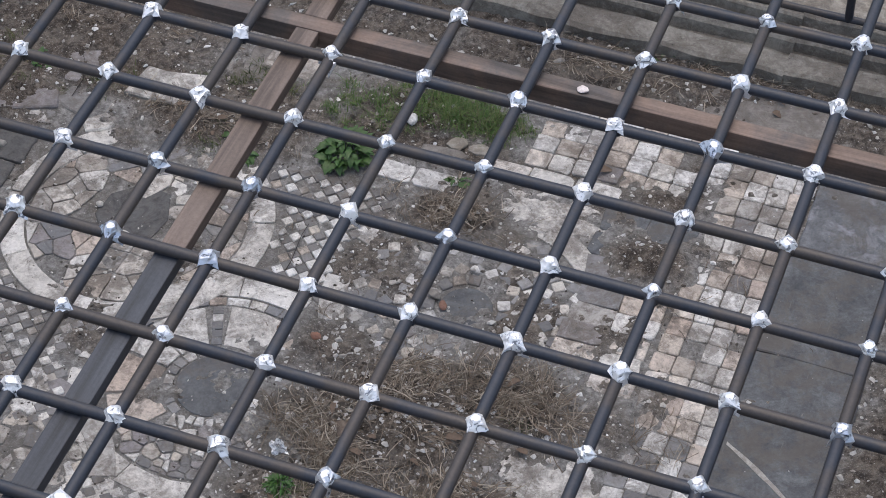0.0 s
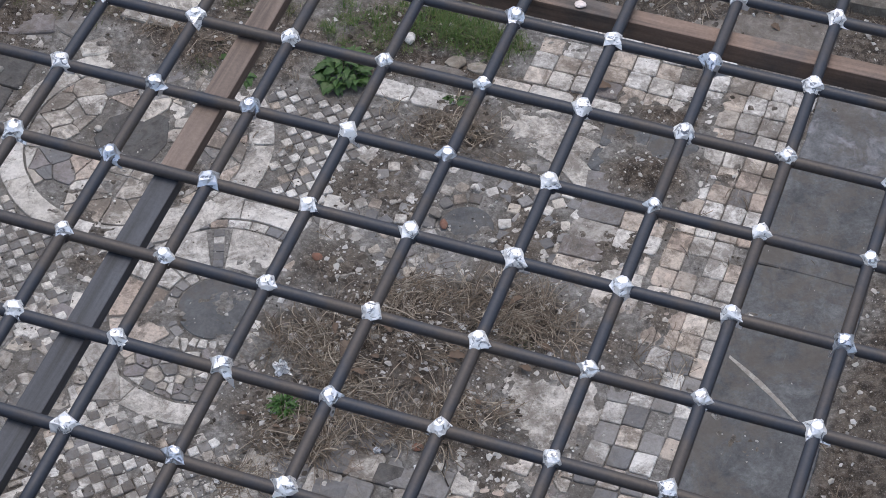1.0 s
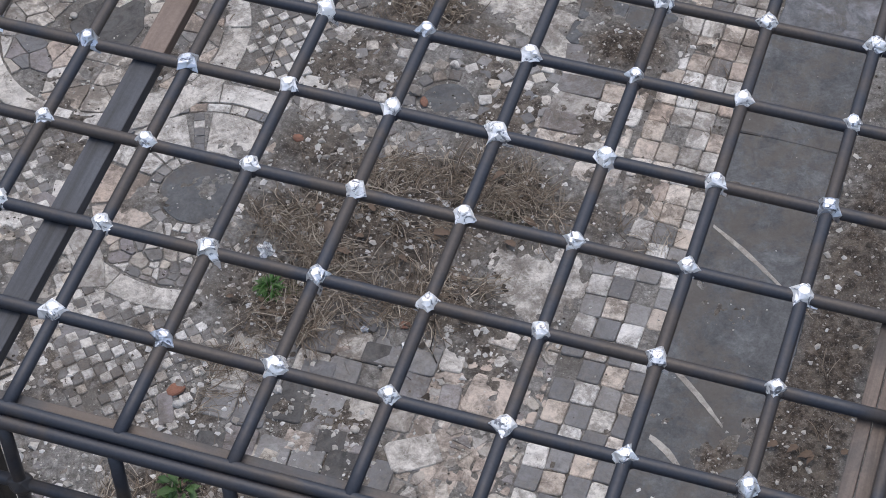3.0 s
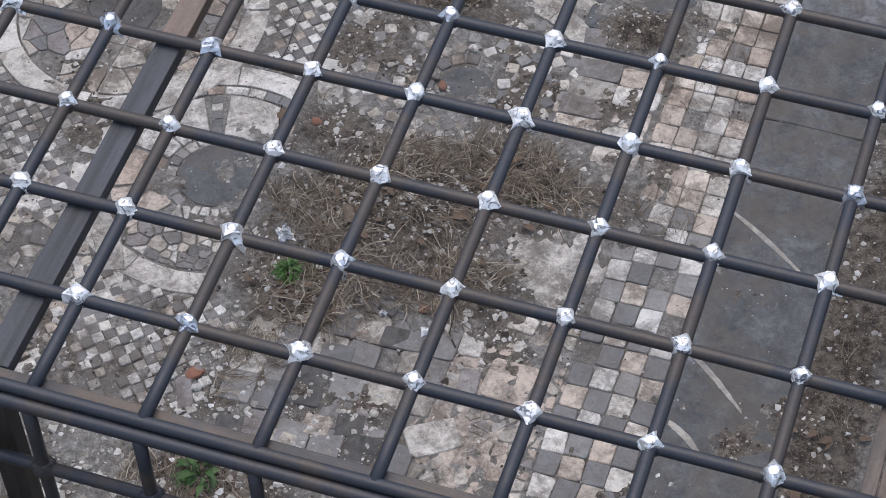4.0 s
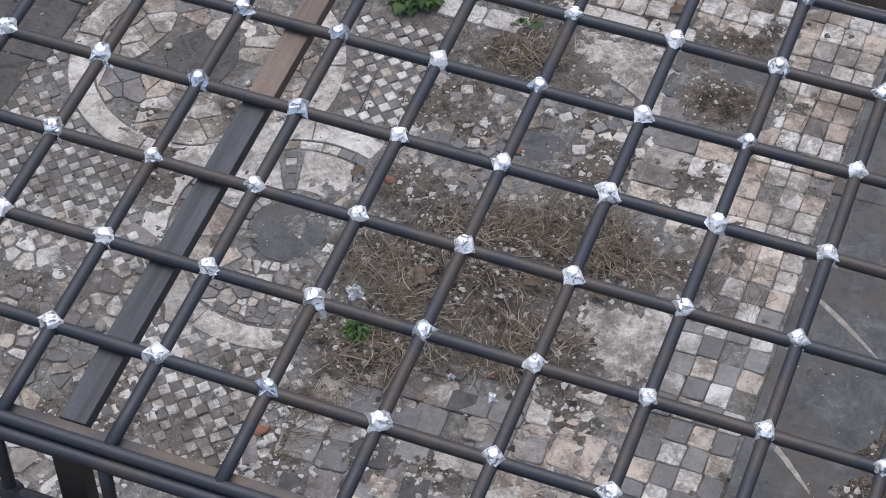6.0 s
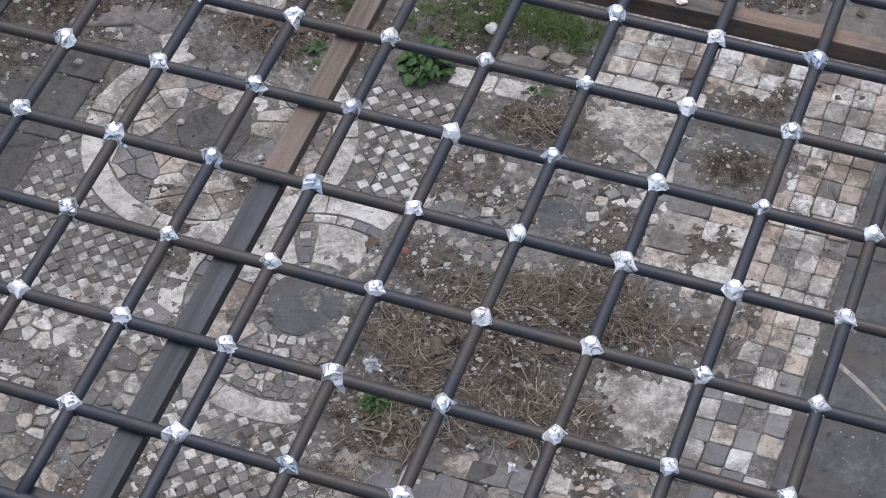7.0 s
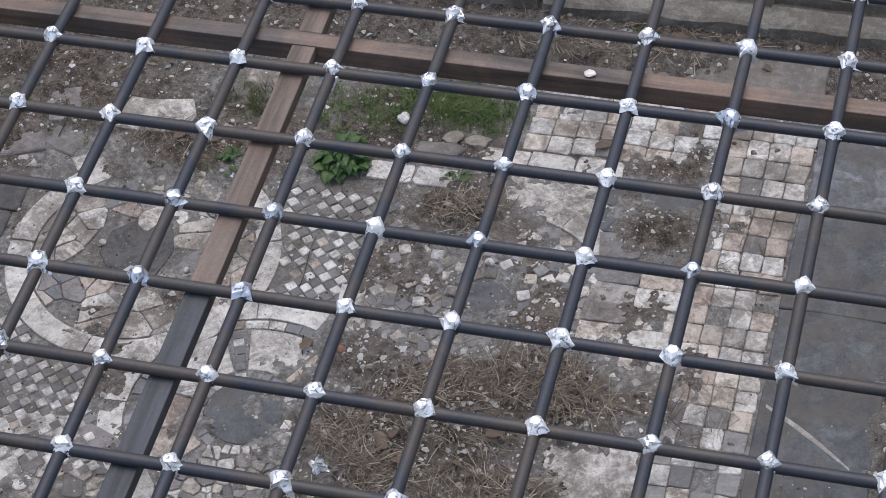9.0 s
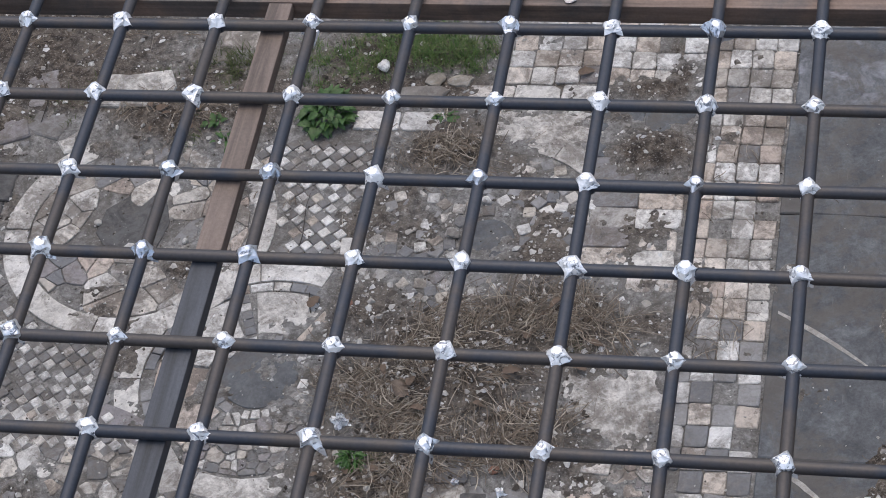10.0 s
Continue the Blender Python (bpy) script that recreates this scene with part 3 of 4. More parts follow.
def ring_outline(cx, cy, r, n=28):
    return [(cx + r * math.cos(2 * math.pi * k / n), cy + r * math.sin(2 * math.pi * k / n)) for k in range(n)]


def arc_piece(cx, cy, r0, r1, a0, a1, steps=4):
    outer = [(cx + r1 * math.cos(a0 + (a1 - a0) * k / steps), cy + r1 * math.sin(a0 + (a1 - a0) * k / steps)) for k in range(steps + 1)]
    inner = [(cx + r0 * math.cos(a0 + (a1 - a0) * k / steps), cy + r0 * math.sin(a0 + (a1 - a0) * k / steps)) for k in reversed(range(steps + 1))]
    return outer + inner


def band(parent, cx, cy, r0, r1, n, options, missing=0.0, start=0.0, span=2 * math.pi, gap=0.0016, steps=4):
    a = start
    cuts = [dice.uniform(0.7, 1.3) for _ in range(n)]
    for w in cuts:
        step = span * w / sum(cuts)
        if dice.random() >= missing:
            g = gap / r1
            poly = arc_piece(cx, cy, r0 + dice.uniform(0, 0.002), r1 - dice.uniform(0, 0.002), a + g, a + step - g, steps)
            lay(parent, poly, choose(options))
        a += step


# circle with a field of broken pieces
cx, cy = RINGS[0]
p = panel("interlaced circle of pale marble segments round broken grey and cream stone pieces")
band(p, cx, cy, R_IN, R_OUT, 9, [(mat_ring, 1)], 0.03, 0.3, steps=7)
lay(p, [(cx + q * math.cos(radians(a)), cy + q * math.sin(radians(a))) for a, q in ((-55, 0.095), (-20, 0.072), (15, 0.078), (68, 0.115), (110, 0.122), (150, 0.118), (190, 0.112), (225, 0.10))], mat_dull_slab, "slate_piece")


def cracked_mix(x, y):
    """Cream to one side of the dark piece, darker and earthier to the other."""
    u, v = x - RINGS[0][0], y - RINGS[0][1]
    if u > 0.09 and v > -0.05 or v > 0.15:
        return [(mat_frag, 4), (mat_grey, 3), (mat_cream, 2), (mat_pink, 1)]
    if v < -0.10 and u > 0.08 or u < -0.15 and v < -0.08:
        return [(mat_grey, 4), (mat_frag, 2), (mat_cream, 1)]
    return [(mat_cream, 6), (mat_white, 2), (mat_frag, 1), (mat_pink, 0.6)]


fragments("cracked cream and grey stone pieces fitted inside a circle", ring_outline(cx, cy, R_IN - 0.003), 92, 0.0022, [], 0.05, 4,
          keep=lambda x, y: not (-0.13 < x - cx < 0.105 and -0.075 < y - cy < 0.115), pick_at=cracked_mix)
# circle with a dark disc
cx, cy = RINGS[1]
p = panel("circle of pale marble segments with petals round a dark disc")
band(p, cx, cy, R_IN + 0.004, R_OUT, 10, [(mat_ring, 1)], 0.05, 0.1)
band(p, cx, cy, 0.258, R_IN, 18, [(mat_grey, 5), (mat_white, 2), (mat_pink, 0.4)], 0.12, radians(18), radians(190), steps=2)
lay(p, ring_outline(cx, cy, 0.092, 30), mat_slate, "disc", 0.001)
band(p, cx, cy, 0.098, 0.124, 24, [(mat_white, 3), (mat_grey, 2)], 0.12, steps=1, gap=0.003)
for a0, a1, m in ((22, 60, mat_cream), (62, 104, mat_ring), (119, 150, mat_ring), (152, 172, mat_cream), (174, 204, mat_pink), (206, 236, mat_pink)):
    lay(p, arc_piece(cx, cy, 0.130, 0.253, radians(a0), radians(a1), 6), m)
# a straight bar of small stones between two petals
for k in range(5):
    r0, r1 = 0.130 + k * 0.025, 0.153 + k * 0.025
    ux, uy = math.cos(radians(111.5)), math.sin(radians(111.5))
    lay(p, [(cx + ux * q - uy * w, cy + uy * q + ux * w) for q, w in ((r0, 0.013), (r0, -0.013), (r1, -0.013), (r1, 0.013))], mat_white if k == 3 else mat_grey)


def below_disc(x, y):
    """The part of the circle whose petals are lost."""
    u, v = x - RINGS[1][0], y - RINGS[1][1]
    return 0.128 < math.hypot(u, v) < R_IN - 0.004 and 238 < math.degrees(math.atan2(v, u)) % 360 + (360 if v > 0 else 0) * (u > 0) < 382


fragments("small broken cream and grey stones filling a circle round a disc", ring_outline(cx, cy, R_IN - 0.004), 300, 0.004,
          [(mat_cream, 3), (mat_frag, 3), (mat_worn_grey, 2.5), (mat_white, 1.2)], 0.08, 51, keep=below_disc)
# circle with rows of squares
cx, cy = RINGS[2]
p = panel("circle of grey and white squares in rows round a small dark disc")
band(p, cx, cy, R_IN + 0.012, R_OUT + 0.012, 12, [(mat_ring, 3), (mat_frag, 1)], 0.1, 0.5)
lay(p, ring_outline(cx, cy, 0.066, 26), mat_slate, "disc", 0.001)
for q in range(6):
    r0 = 0.076 + q * 0.036
    n = int(2 * math.pi * (r0 + 0.017) / 0.037)
    for k in range(n):
        if dice.random() < 0.14:
            continue
        a = 2 * math.pi * k / n + q * 0.2
        x, y = cx + (r0 + 0.017) * math.cos(a), cy + (r0 + 0.017) * math.sin(a)
        m = choose([(mat_cream, 3), (mat_white, 2)]) if (k + q) % 2 else choose([(mat_grey, 4), (mat_frag, 1)])
        tile(p, x, y, 0.031, 0.031, m, a + (math.pi / 4 if q % 2 else 0), "tessera")
# a ruined circle
for (cx, cy), sd, miss in ((RINGS[3], 21, 0.2),):
    p = panel("remains of a circle of pale marble segments, partly lost")
    band(p, cx, cy, R_IN, R_OUT, 13, [(mat_frag, 2), (mat_ring, 2)], 0.25)
    fragments("loose triangular cream and grey fragments in dark mortar", ring_outline(cx, cy, R_IN - 0.01), 150, 0.007,
              [(mat_cream, 4), (mat_white, 1.5), (mat_frag, 3), (mat_worn_grey, 3)], miss, sd)
lozenges("diagonal chequer of small white and grey marble squares", 0.02, 0.46, 1.60, 2.06, 0.0275, 0.04)
lozenges("diagonal chequer of small white and grey marble squares", -0.52, 0.05, 1.06, 1.50, 0.0265, 0.10)
lozenges("diagonal chequer of small white and grey marble squares", 0.08, 0.50, 0.58, 1.0, 0.0275, 0.08)
lozenges("small worn grey and white squares in mortar", -0.56, -0.42, 1.42, 1.66, 0.0275, 0.2)

# square tiles: border strip, upper field, patches between
tile_field("border of worn cream tiles passing into a grey and white chequer", 1.240, 1.452, 0.50, 2.20, 0.060, 0.060,
           [(mat_beige, 4), (mat_white, 2.5), (mat_pink, 1), (mat_frag, 1)], 0.04, checker=1.56)
tile_field("field of pale square tiles with dirty joints", 0.735, 1.24, 2.275, 2.515, 0.0625, 0.060, [(mat_white, 4), (mat_beige, 4), (mat_frag, 0.6)], 0.04)
tile_field("field of worn grey and cream square tiles", 1.245, 1.465, 2.205, 2.47, 0.0625, 0.060, [(mat_beige, 3), (mat_frag, 3), (mat_white, 1)], 0.06)
tile_field("course of rough white marble slabs", 0.635, 1.005, 2.198, 2.268, 0.122, 0.070, [(mat_ring, 3), (mat_beige, 2)], 0.0)
tile_field("broken white marble slabs along the planting", 0.36, 0.60, 2.100, 2.165, 0.12, 0.065, [(mat_white, 2), (mat_beige, 2)], 0.0)
tile_field("worn cream stone slabs in rows", 1.0, 1.225, 1.61, 1.93, 0.112, 0.064, [(mat_white, 2), (mat_beige, 4), (mat_frag, 2)], 0.0)
tile_field("grey stone slabs beside the border", 0.98, 1.225, 1.945, 2.20, 0.122, 0.085, [(mat_slate, 2), (mat_frag, 2)], 0.05)
tile_field("large worn pink square set in pale mortar", 1.065, 1.175, 0.90, 1.01, 0.11, 0.11, [(mat_pink, 3)], 0.0)
tile_field("grey and cream square stones in mortar", 0.52, 0.985, 0.56, 1.12, 0.082, 0.080, [(mat_grey, 4), (mat_frag, 3), (mat_dull_slab, 1), (mat_cream, 1)], 0.2, 0.05)
fragments("small broken stones set in pale mortar", [(0.99, 0.4), (1.235, 0.4), (1.235, 1.16), (0.99, 1.16)], 190, 0.006, [(mat_pink, 2), (mat_cream, 3), (mat_frag, 1)], 0.2, 31, keep=lambda x, y: not (1.05 < x < 1.19 and 0.885 < y < 1.025))
fragments("broken stones and rubble along the front", [(-0.3, 0.2), (1.1, 0.2), (1.1, 0.6), (-0.3, 0.6)], 170, 0.01, [(mat_cream, 3), (mat_frag, 3), (mat_rubble, 2)], 0.3, 32)
fragments("grey paving fragments behind the circle", [(-0.62, 1.98), (0.0, 2.0), (-0.05, 2.12), (-0.66, 2.2)], 16, 0.008, [(mat_frag, 2), (mat_white, 2), (mat_grey, 1)], 0.1, 33, keep=lambda x, y: not in_ring(x, y, 0.02))

# odd stones set singly among the broken front rows: x, y, width, depth, turn
p = panel("odd pale, pink and grey squared stones set in dark mortar")
for x, y, w, h, turn, m in ((0.681, 0.660, 0.095, 0.046, -8, mat_cream), (0.759, 0.719, 0.062, 0.052, 4, mat_pink), (0.704, 0.790, 0.085, 0.066, 6, mat_dull_slab),
                            (0.836, 0.739, 0.075, 0.064, 3, mat_dull_slab), (0.901, 0.932, 0.050, 0.060, 6, mat_cream), (0.760, 0.989, 0.050, 0.044, 28, mat_pink),
                            (1.010, 0.762, 0.110, 0.080, 35, mat_ring), (0.575, 0.828, 0.060, 0.030, 5, mat_frag), (0.577, 0.662, 0.062, 0.050, 10, mat_dull_slab),
                            (0.452, 0.712, 0.034, 0.085, 24, mat_frag), (1.015, 1.023, 0.052, 0.062, 5, mat_ring), (1.040, 0.925, 0.048, 0.066, 4, mat_frag),
                            (1.107, 1.109, 0.066, 0.046, -4, mat_beige), (0.848, 0.987, 0.062, 0.058, 3, mat_dull_slab), (0.738, 0.905, 0.075, 0.060, 5, mat_grey)):
    tile(p, x, y, w, h, m, radians(turn), "squared_stone", 0.0045, True)

# pale lime mortar where the tiles are lost
lime = stone("pale_lime_mortar", [(0.66, 0.635, 0.59)], rough=0.85, stain=0.75, vein=0.7)


mat_pink_mortar = stone("pinkish_sand_mortar", [(0.56, 0.495, 0.435)], rough=0.9, stain=0.75, vein=0.7)


def mortar_patch(cx, cy, rx, ry, seed, label, h=0.006, material=None):
    n, verts, faces = 64, [], []
    for j in range(n + 1):
        for i in range(n + 1):
            u, v = 2 * i / n - 1, 2 * j / n - 1
            d = math.hypot(u, v) + 0.42 * noise.fractal(Vector((u * 2.6, v * 2.6, seed)), 0.7, 2, 5)
            z = h * min(1.0, max(-2.5, (0.85 - d) * 6)) + 0.0034 * noise.fractal(Vector((u * 8, v * 8, seed)), 0.7, 2, 5)
            verts.append((cx + rx * u, cy + ry * v, z - 0.003))
    for j in range(n):
        for i in range(n):
            a = j * (n + 1) + i
            faces.append((a, a + 1, a + n + 2, a + n + 1))
    ob = place("mortar_patch", mesh_of("mortar_patch", verts, faces, True), material or lime)
    tagged(ob, label, "mortar", kind="structure")


mortar_patch(1.09, 1.335, 0.165, 0.24, 1.0, "pale cracked lime mortar where tiles are lost")
mortar_patch(1.10, 0.86, 0.15, 0.27, 5.0, "pinkish sandy mortar round small stones", 0.0012, mat_pink_mortar)
mortar_patch(0.865, 2.12, 0.15, 0.085, 2.0, "rough white lime mortar between the courses")

# ---- slate slabs ----
def slab(x0, x1, y0, y1, label, veins=(), group="dark slate paving slabs", material=None):
    t = thing("slate_slab", label, "paving slab", group, "structure", ((x0 + x1) / 2, (y0 + y1) / 2, 0))
    n = 6
    pts = []
    rr = random.Random(int(x0 * 100 + y0 * 1000))
    w, h = (x1 - x0) / 2, (y1 - y0) / 2
    for sx, sy, dx, dy in ((-1, -1, 1, 0), (1, -1, 0, 1), (1, 1, -1, 0), (-1, 1, 0, -1)):
        for k in range(n):
            pts.append((sx * w + dx * 2 * w * k / n + rr.uniform(-0.003, 0.003), sy * h + dy * 2 * h * k / n + rr.uniform(-0.003, 0.003)))
    place("slab_body", piece_mesh(pts, 0.03, 0.003, "slab_body"), material or mat_slate, t, at=Matrix.Translation((0, 0, 0.004)))
    for ax, ay, bx, by, wide in veins:
        verts, faces = [], []
        for k in range(13):
            u = k / 12
            x = ax + (bx - ax) * u - t.location.x
            y = ay + (by - ay) * u - t.location.y + 0.006 * math.sin(u * math.pi)
            ww = wide * (0.35 + 0.65 * math.sin(math.pi * min(1, u * 0.9 + 0.1)) * rr.uniform(0.7, 1.2))
            verts += [(x, y - ww, 0.0049), (x, y + ww, 0.0049), (x, y - ww, -0.004), (x, y + ww, -0.004)]
            if k:
                q = 4 * k
                faces += [(q - 4, q, q + 1, q - 3), (q - 2, q, q - 4), (q - 2, q + 2, q), (q - 3, q + 1, q - 1), (q - 1, q + 1, q + 3)]
        place("vein", mesh_of("vein", verts, faces), mat_vein, t, "pale mineral vein")


mat_vein = stone("vein_stone", [(0.50, 0.48, 0.44)], rough=0.7, stain=0.5)
slab(1.459, 1.725, 1.8615, 2.207, "blue-grey slate slab beside the tiled border")
slab(1.47, 1.90, 2.21, 2.50, "pale blue-grey slate slab with a milky bloom", material=mat_slate_pale)
slab(1.459, 1.735, 1.1515, 1.8605, "dark slate slab with a pale curved vein", [(1.475, 1.56, 1.685, 1.415, 0.0075)])
slab(1.459, 1.755, 0.72, 1.15, "dark slate slab with a broken pale vein", [(1.478, 1.148, 1.63, 1.02, 0.009), (1.485, 0.95, 1.57, 0.89, 0.011)])
slab(1.459, 1.76, 0.35, 0.715, "dark slate slab beside the tiled border")
slab(-0.80, -0.525, 1.36, 1.60, "dark grey weathered slab beside the circle", material=mat_dull_slab)
slab(-0.80, -0.50, 1.605, 1.82, "dark grey weathered slab beside the circle", material=mat_dull_slab)
slab(-0.74, -0.49, 1.825, 1.93, "dark grey weathered slab beside the circle", material=mat_dull_slab)
slab(0.93, 1.46, 2.565, 2.75, "rough grey-brown slab lying in the earth", group="", material=mat_rough_slab)
slab(-0.10, 0.10, 2.33, 2.48, "grey-brown slab half sunk in the earth", group="", material=mat_rough_slab)


def loose_slab(x, y, w, h, turn, material, label, thick=0.02):
    t = thing("stone_slab", label, "stone", "loose pale slabs", at=(x, y, 0))
    rr = random.Random(int(x * 1000))
    pts = [(w * (px + rr.uniform(-0.08, 0.08)), h * (py + rr.uniform(-0.08, 0.08))) for px, py in
           ((-0.5, -0.42), (-0.1, -0.5), (0.42, -0.46), (0.5, 0.1), (0.4, 0.5), (-0.2, 0.44), (-0.46, 0.5))]
    place("slab_body", piece_mesh(pts, 0.03, 0.004, "slab_body"), material, t, at=pose(0, 0, thick, rr.uniform(-2, 2), rr.uniform(-2, 2), turn))


loose_slab(-0.245, 2.205, 0.19, 0.13, 2, mat_white, "broken white marble slab half sunk in earth", 0.022)
loose_slab(-0.525, 2.20, 0.16, 0.13, 12, mat_frag, "cracked pale stone slab half sunk in earth", 0.016)
loose_slab(-0.59, 2.085, 0.17, 0.15, 20, mat_frag, "cracked grey slab half sunk in earth", 0.010)
loose_slab(-0.455, 2.095, 0.12, 0.10, -15, mat_worn_grey, "bluish grey slab half sunk in earth", 0.009)
loose_slab(-0.365, 2.03, 0.09, 0.06, 40, mat_white, "broken white marble slab half sunk in earth", 0.008)
loose_slab(0.52, 2.228, 0.14, 0.05, 2, mat_rough_slab, "flat grey-brown slab beside the grass", 0.010)
loose_slab(0.03, 2.42, 0.16, 0.10, -5, mat_frag, "weathered stone slab in the earth", 0.008)

# ---- stepped stone kerb at the back ----
kerb = thing("stone_kerb", "weathered grey stepped stone kerb behind the mosaic", "kerb", kind="structure", at=(0, 2.8, 0))
PROFILE = [(0.0, 0.0), (0.0, 0.032), (0.012, 0.040), (0.075, 0.042), (0.082, 0.036), (0.086, 0.018), (0.112, 0.016), (0.116, 0.050), (0.128, 0.060), (0.172, 0.061), (0.178, 0.046), (0.194, 0.045), (0.198, 0.072), (0.206, 0.078), (0.30, 0.079), (0.36, 0.072), (0.37, -0.03), (0.0, -0.03)]
for k in range(6):
    x0 = -1.2 + k * 0.62 + 0.01 * (k % 2)
    steps, n, verts, faces = 10, len(PROFILE), [], []
    for i in range(steps + 1):
        x = x0 + 0.612 * i / steps
        for a, b in PROFILE:
            wob = 0.006 * noise.fractal(Vector((x * 7, a * 20, b * 20 + k)), 0.8, 2, 4)
            verts.append((x, a + wob + 0.02 * (k % 3 - 1) * 0.3, b + wob * 0.7))
    for i in range(steps):
        for q in range(n):
            q2 = (q + 1) % n
            faces.append((i * n + q, i * n + q2, (i + 1) * n + q2, (i + 1) * n + q))
    faces += [tuple(reversed(range(n))), tuple(steps * n + q for q in range(n))]
    place("kerb_stone", mesh_of("kerb_stone", verts, faces), mat_concrete, kerb)


# ---- plants ----
def blade(verts, faces, x, y, z, length, width, lean, bend, heading, segs=3):
    base = len(verts)
    dx, dy = math.cos(heading), math.sin(heading)
    px, py = -dy, dx
    out = up = 0.0
    ang = lean
    for k in range(segs + 1):
        w = width * (1 - 0.85 * k / segs)
        verts.append((x + dx * out - px * w, y + dy * out - py * w, z + up))
        verts.append((x + dx * out + px * w, y + dy * out + py * w, z + up))
        out += math.sin(ang) * length / segs
        up += math.cos(ang) * length / segs
        ang = min(ang + bend / segs, 1.72)
    for k in range(segs):
        b = base + 2 * k
        faces.append((b, b + 1, b + 3, b + 2))


def stuff(name, verts, faces, material, label, category):
    ob = place(name, mesh_of(name, verts, faces), material)
    return tagged(ob, label, category, kind="stuff")


def grass(spots, label, seed, material):
    r = random.Random(seed)
    verts, faces = [], []
    for x0, y0, sx, sy, n, length in spots:
        tx = ty = lean = 0.0
        for k in range(n):
            if k % 20 == 0:
                tx, ty, lean, tall = r.gauss(x0, sx), r.gauss(y0, sy), r.uniform(0, 6.28), r.uniform(0.55, 1.25)
            x, y = r.gauss(tx, 0.010), r.gauss(ty, 0.009)
            blade(verts, faces, x, y, earth(x, y)[0] - 0.008, length * tall * r.uniform(0.4, 1.2), r.uniform(0.0008, 0.0018), r.uniform(0.1, 0.9), r.uniform(0.3, 1.5), r.gauss(lean, 1.1))
    stuff("grass", verts, faces, material, label, "grass")


grass([(0.40, 2.37, 0.05, 0.045, 1350, 0.036), (0.24, 2.31, 0.06, 0.045, 620, 0.034), (0.57, 2.38, 0.06, 0.04, 1900, 0.036), (0.50, 2.42, 0.05, 0.025, 800, 0.034), (0.66, 2.36, 0.05, 0.04, 300, 0.03), (0.36, 2.29, 0.06, 0.03, 240, 0.03)],
      "fresh green grass growing along the rear edge", 1, mat_grass)
grass([(-0.01, 2.32, 0.04, 0.03, 650, 0.035), (-0.42, 2.16, 0.05, 0.03, 170, 0.03), (-0.05, 2.05, 0.05, 0.04, 150, 0.03), (0.62, 1.12, 0.02, 0.02, 60, 0.03), (-0.7, 2.1, 0.06, 0.08, 180, 0.035), (-0.15, 2.3, 0.04, 0.03, 90, 0.03),
       (0.98, 1.43, 0.02, 0.02, 50, 0.025), (0.95, 2.83, 0.08, 0.02, 160, 0.045), (1.0, 1.66, 0.03, 0.02, 40, 0.02)],
      "thin mossy grass in the cracks", 2, make_leafy("mossy_grass", [(0.05, 0.075, 0.02), (0.085, 0.115, 0.035), (0.13, 0.12, 0.055)], 0.8))


def straw(spots, label, seed):
    """Dry stalks lying tangled on the earth."""
    r = random.Random(seed)
    verts, faces = [], []
    for x0, y0, sx, sy, n, length in spots:
        tx = ty = ta = 0.0
        for k in range(int(n * 2.1)):
            if k % 24 == 0:
                tx, ty, ta = r.gauss(x0, sx), r.gauss(y0, sy), r.uniform(0, 6.28)
            if k % 3 == 0:
                x, y, ta2 = r.gauss(x0, sx), r.gauss(y0, sy), r.uniform(0, 6.28)
            else:
                x, y, ta2 = r.gauss(tx, 0.009), r.gauss(ty, 0.009), r.gauss(ta, 0.4)
            h = earth(x, y)[0] - 0.004 + r.uniform(0, 0.012)
            a, l, curl = ta2, length * r.uniform(0.3, 1.2), r.gauss(0, 0.7)
            w = r.uniform(0.0003, 0.0006) if k % 4 else r.uniform(0.0007, 0.0012)
            base = len(verts)
            lift = r.uniform(0.0, 0.02)
            for q in range(5):
                u = q / 4
                verts.append((x - math.sin(a) * w, y + math.cos(a) * w, h + lift * u * (1.6 - u) + 0.0008))
                verts.append((x + math.sin(a) * w, y - math.cos(a) * w, h + lift * u * (1.6 - u)))
                x += math.cos(a) * l / 4
                y += math.sin(a) * l / 4
                a += curl / 4
            for q in range(4):
                b = base + 2 * q
                faces.append((b, b + 1, b + 3, b + 2))
    stuff("dry_grass", verts, faces, mat_straw, label, "dry grass")


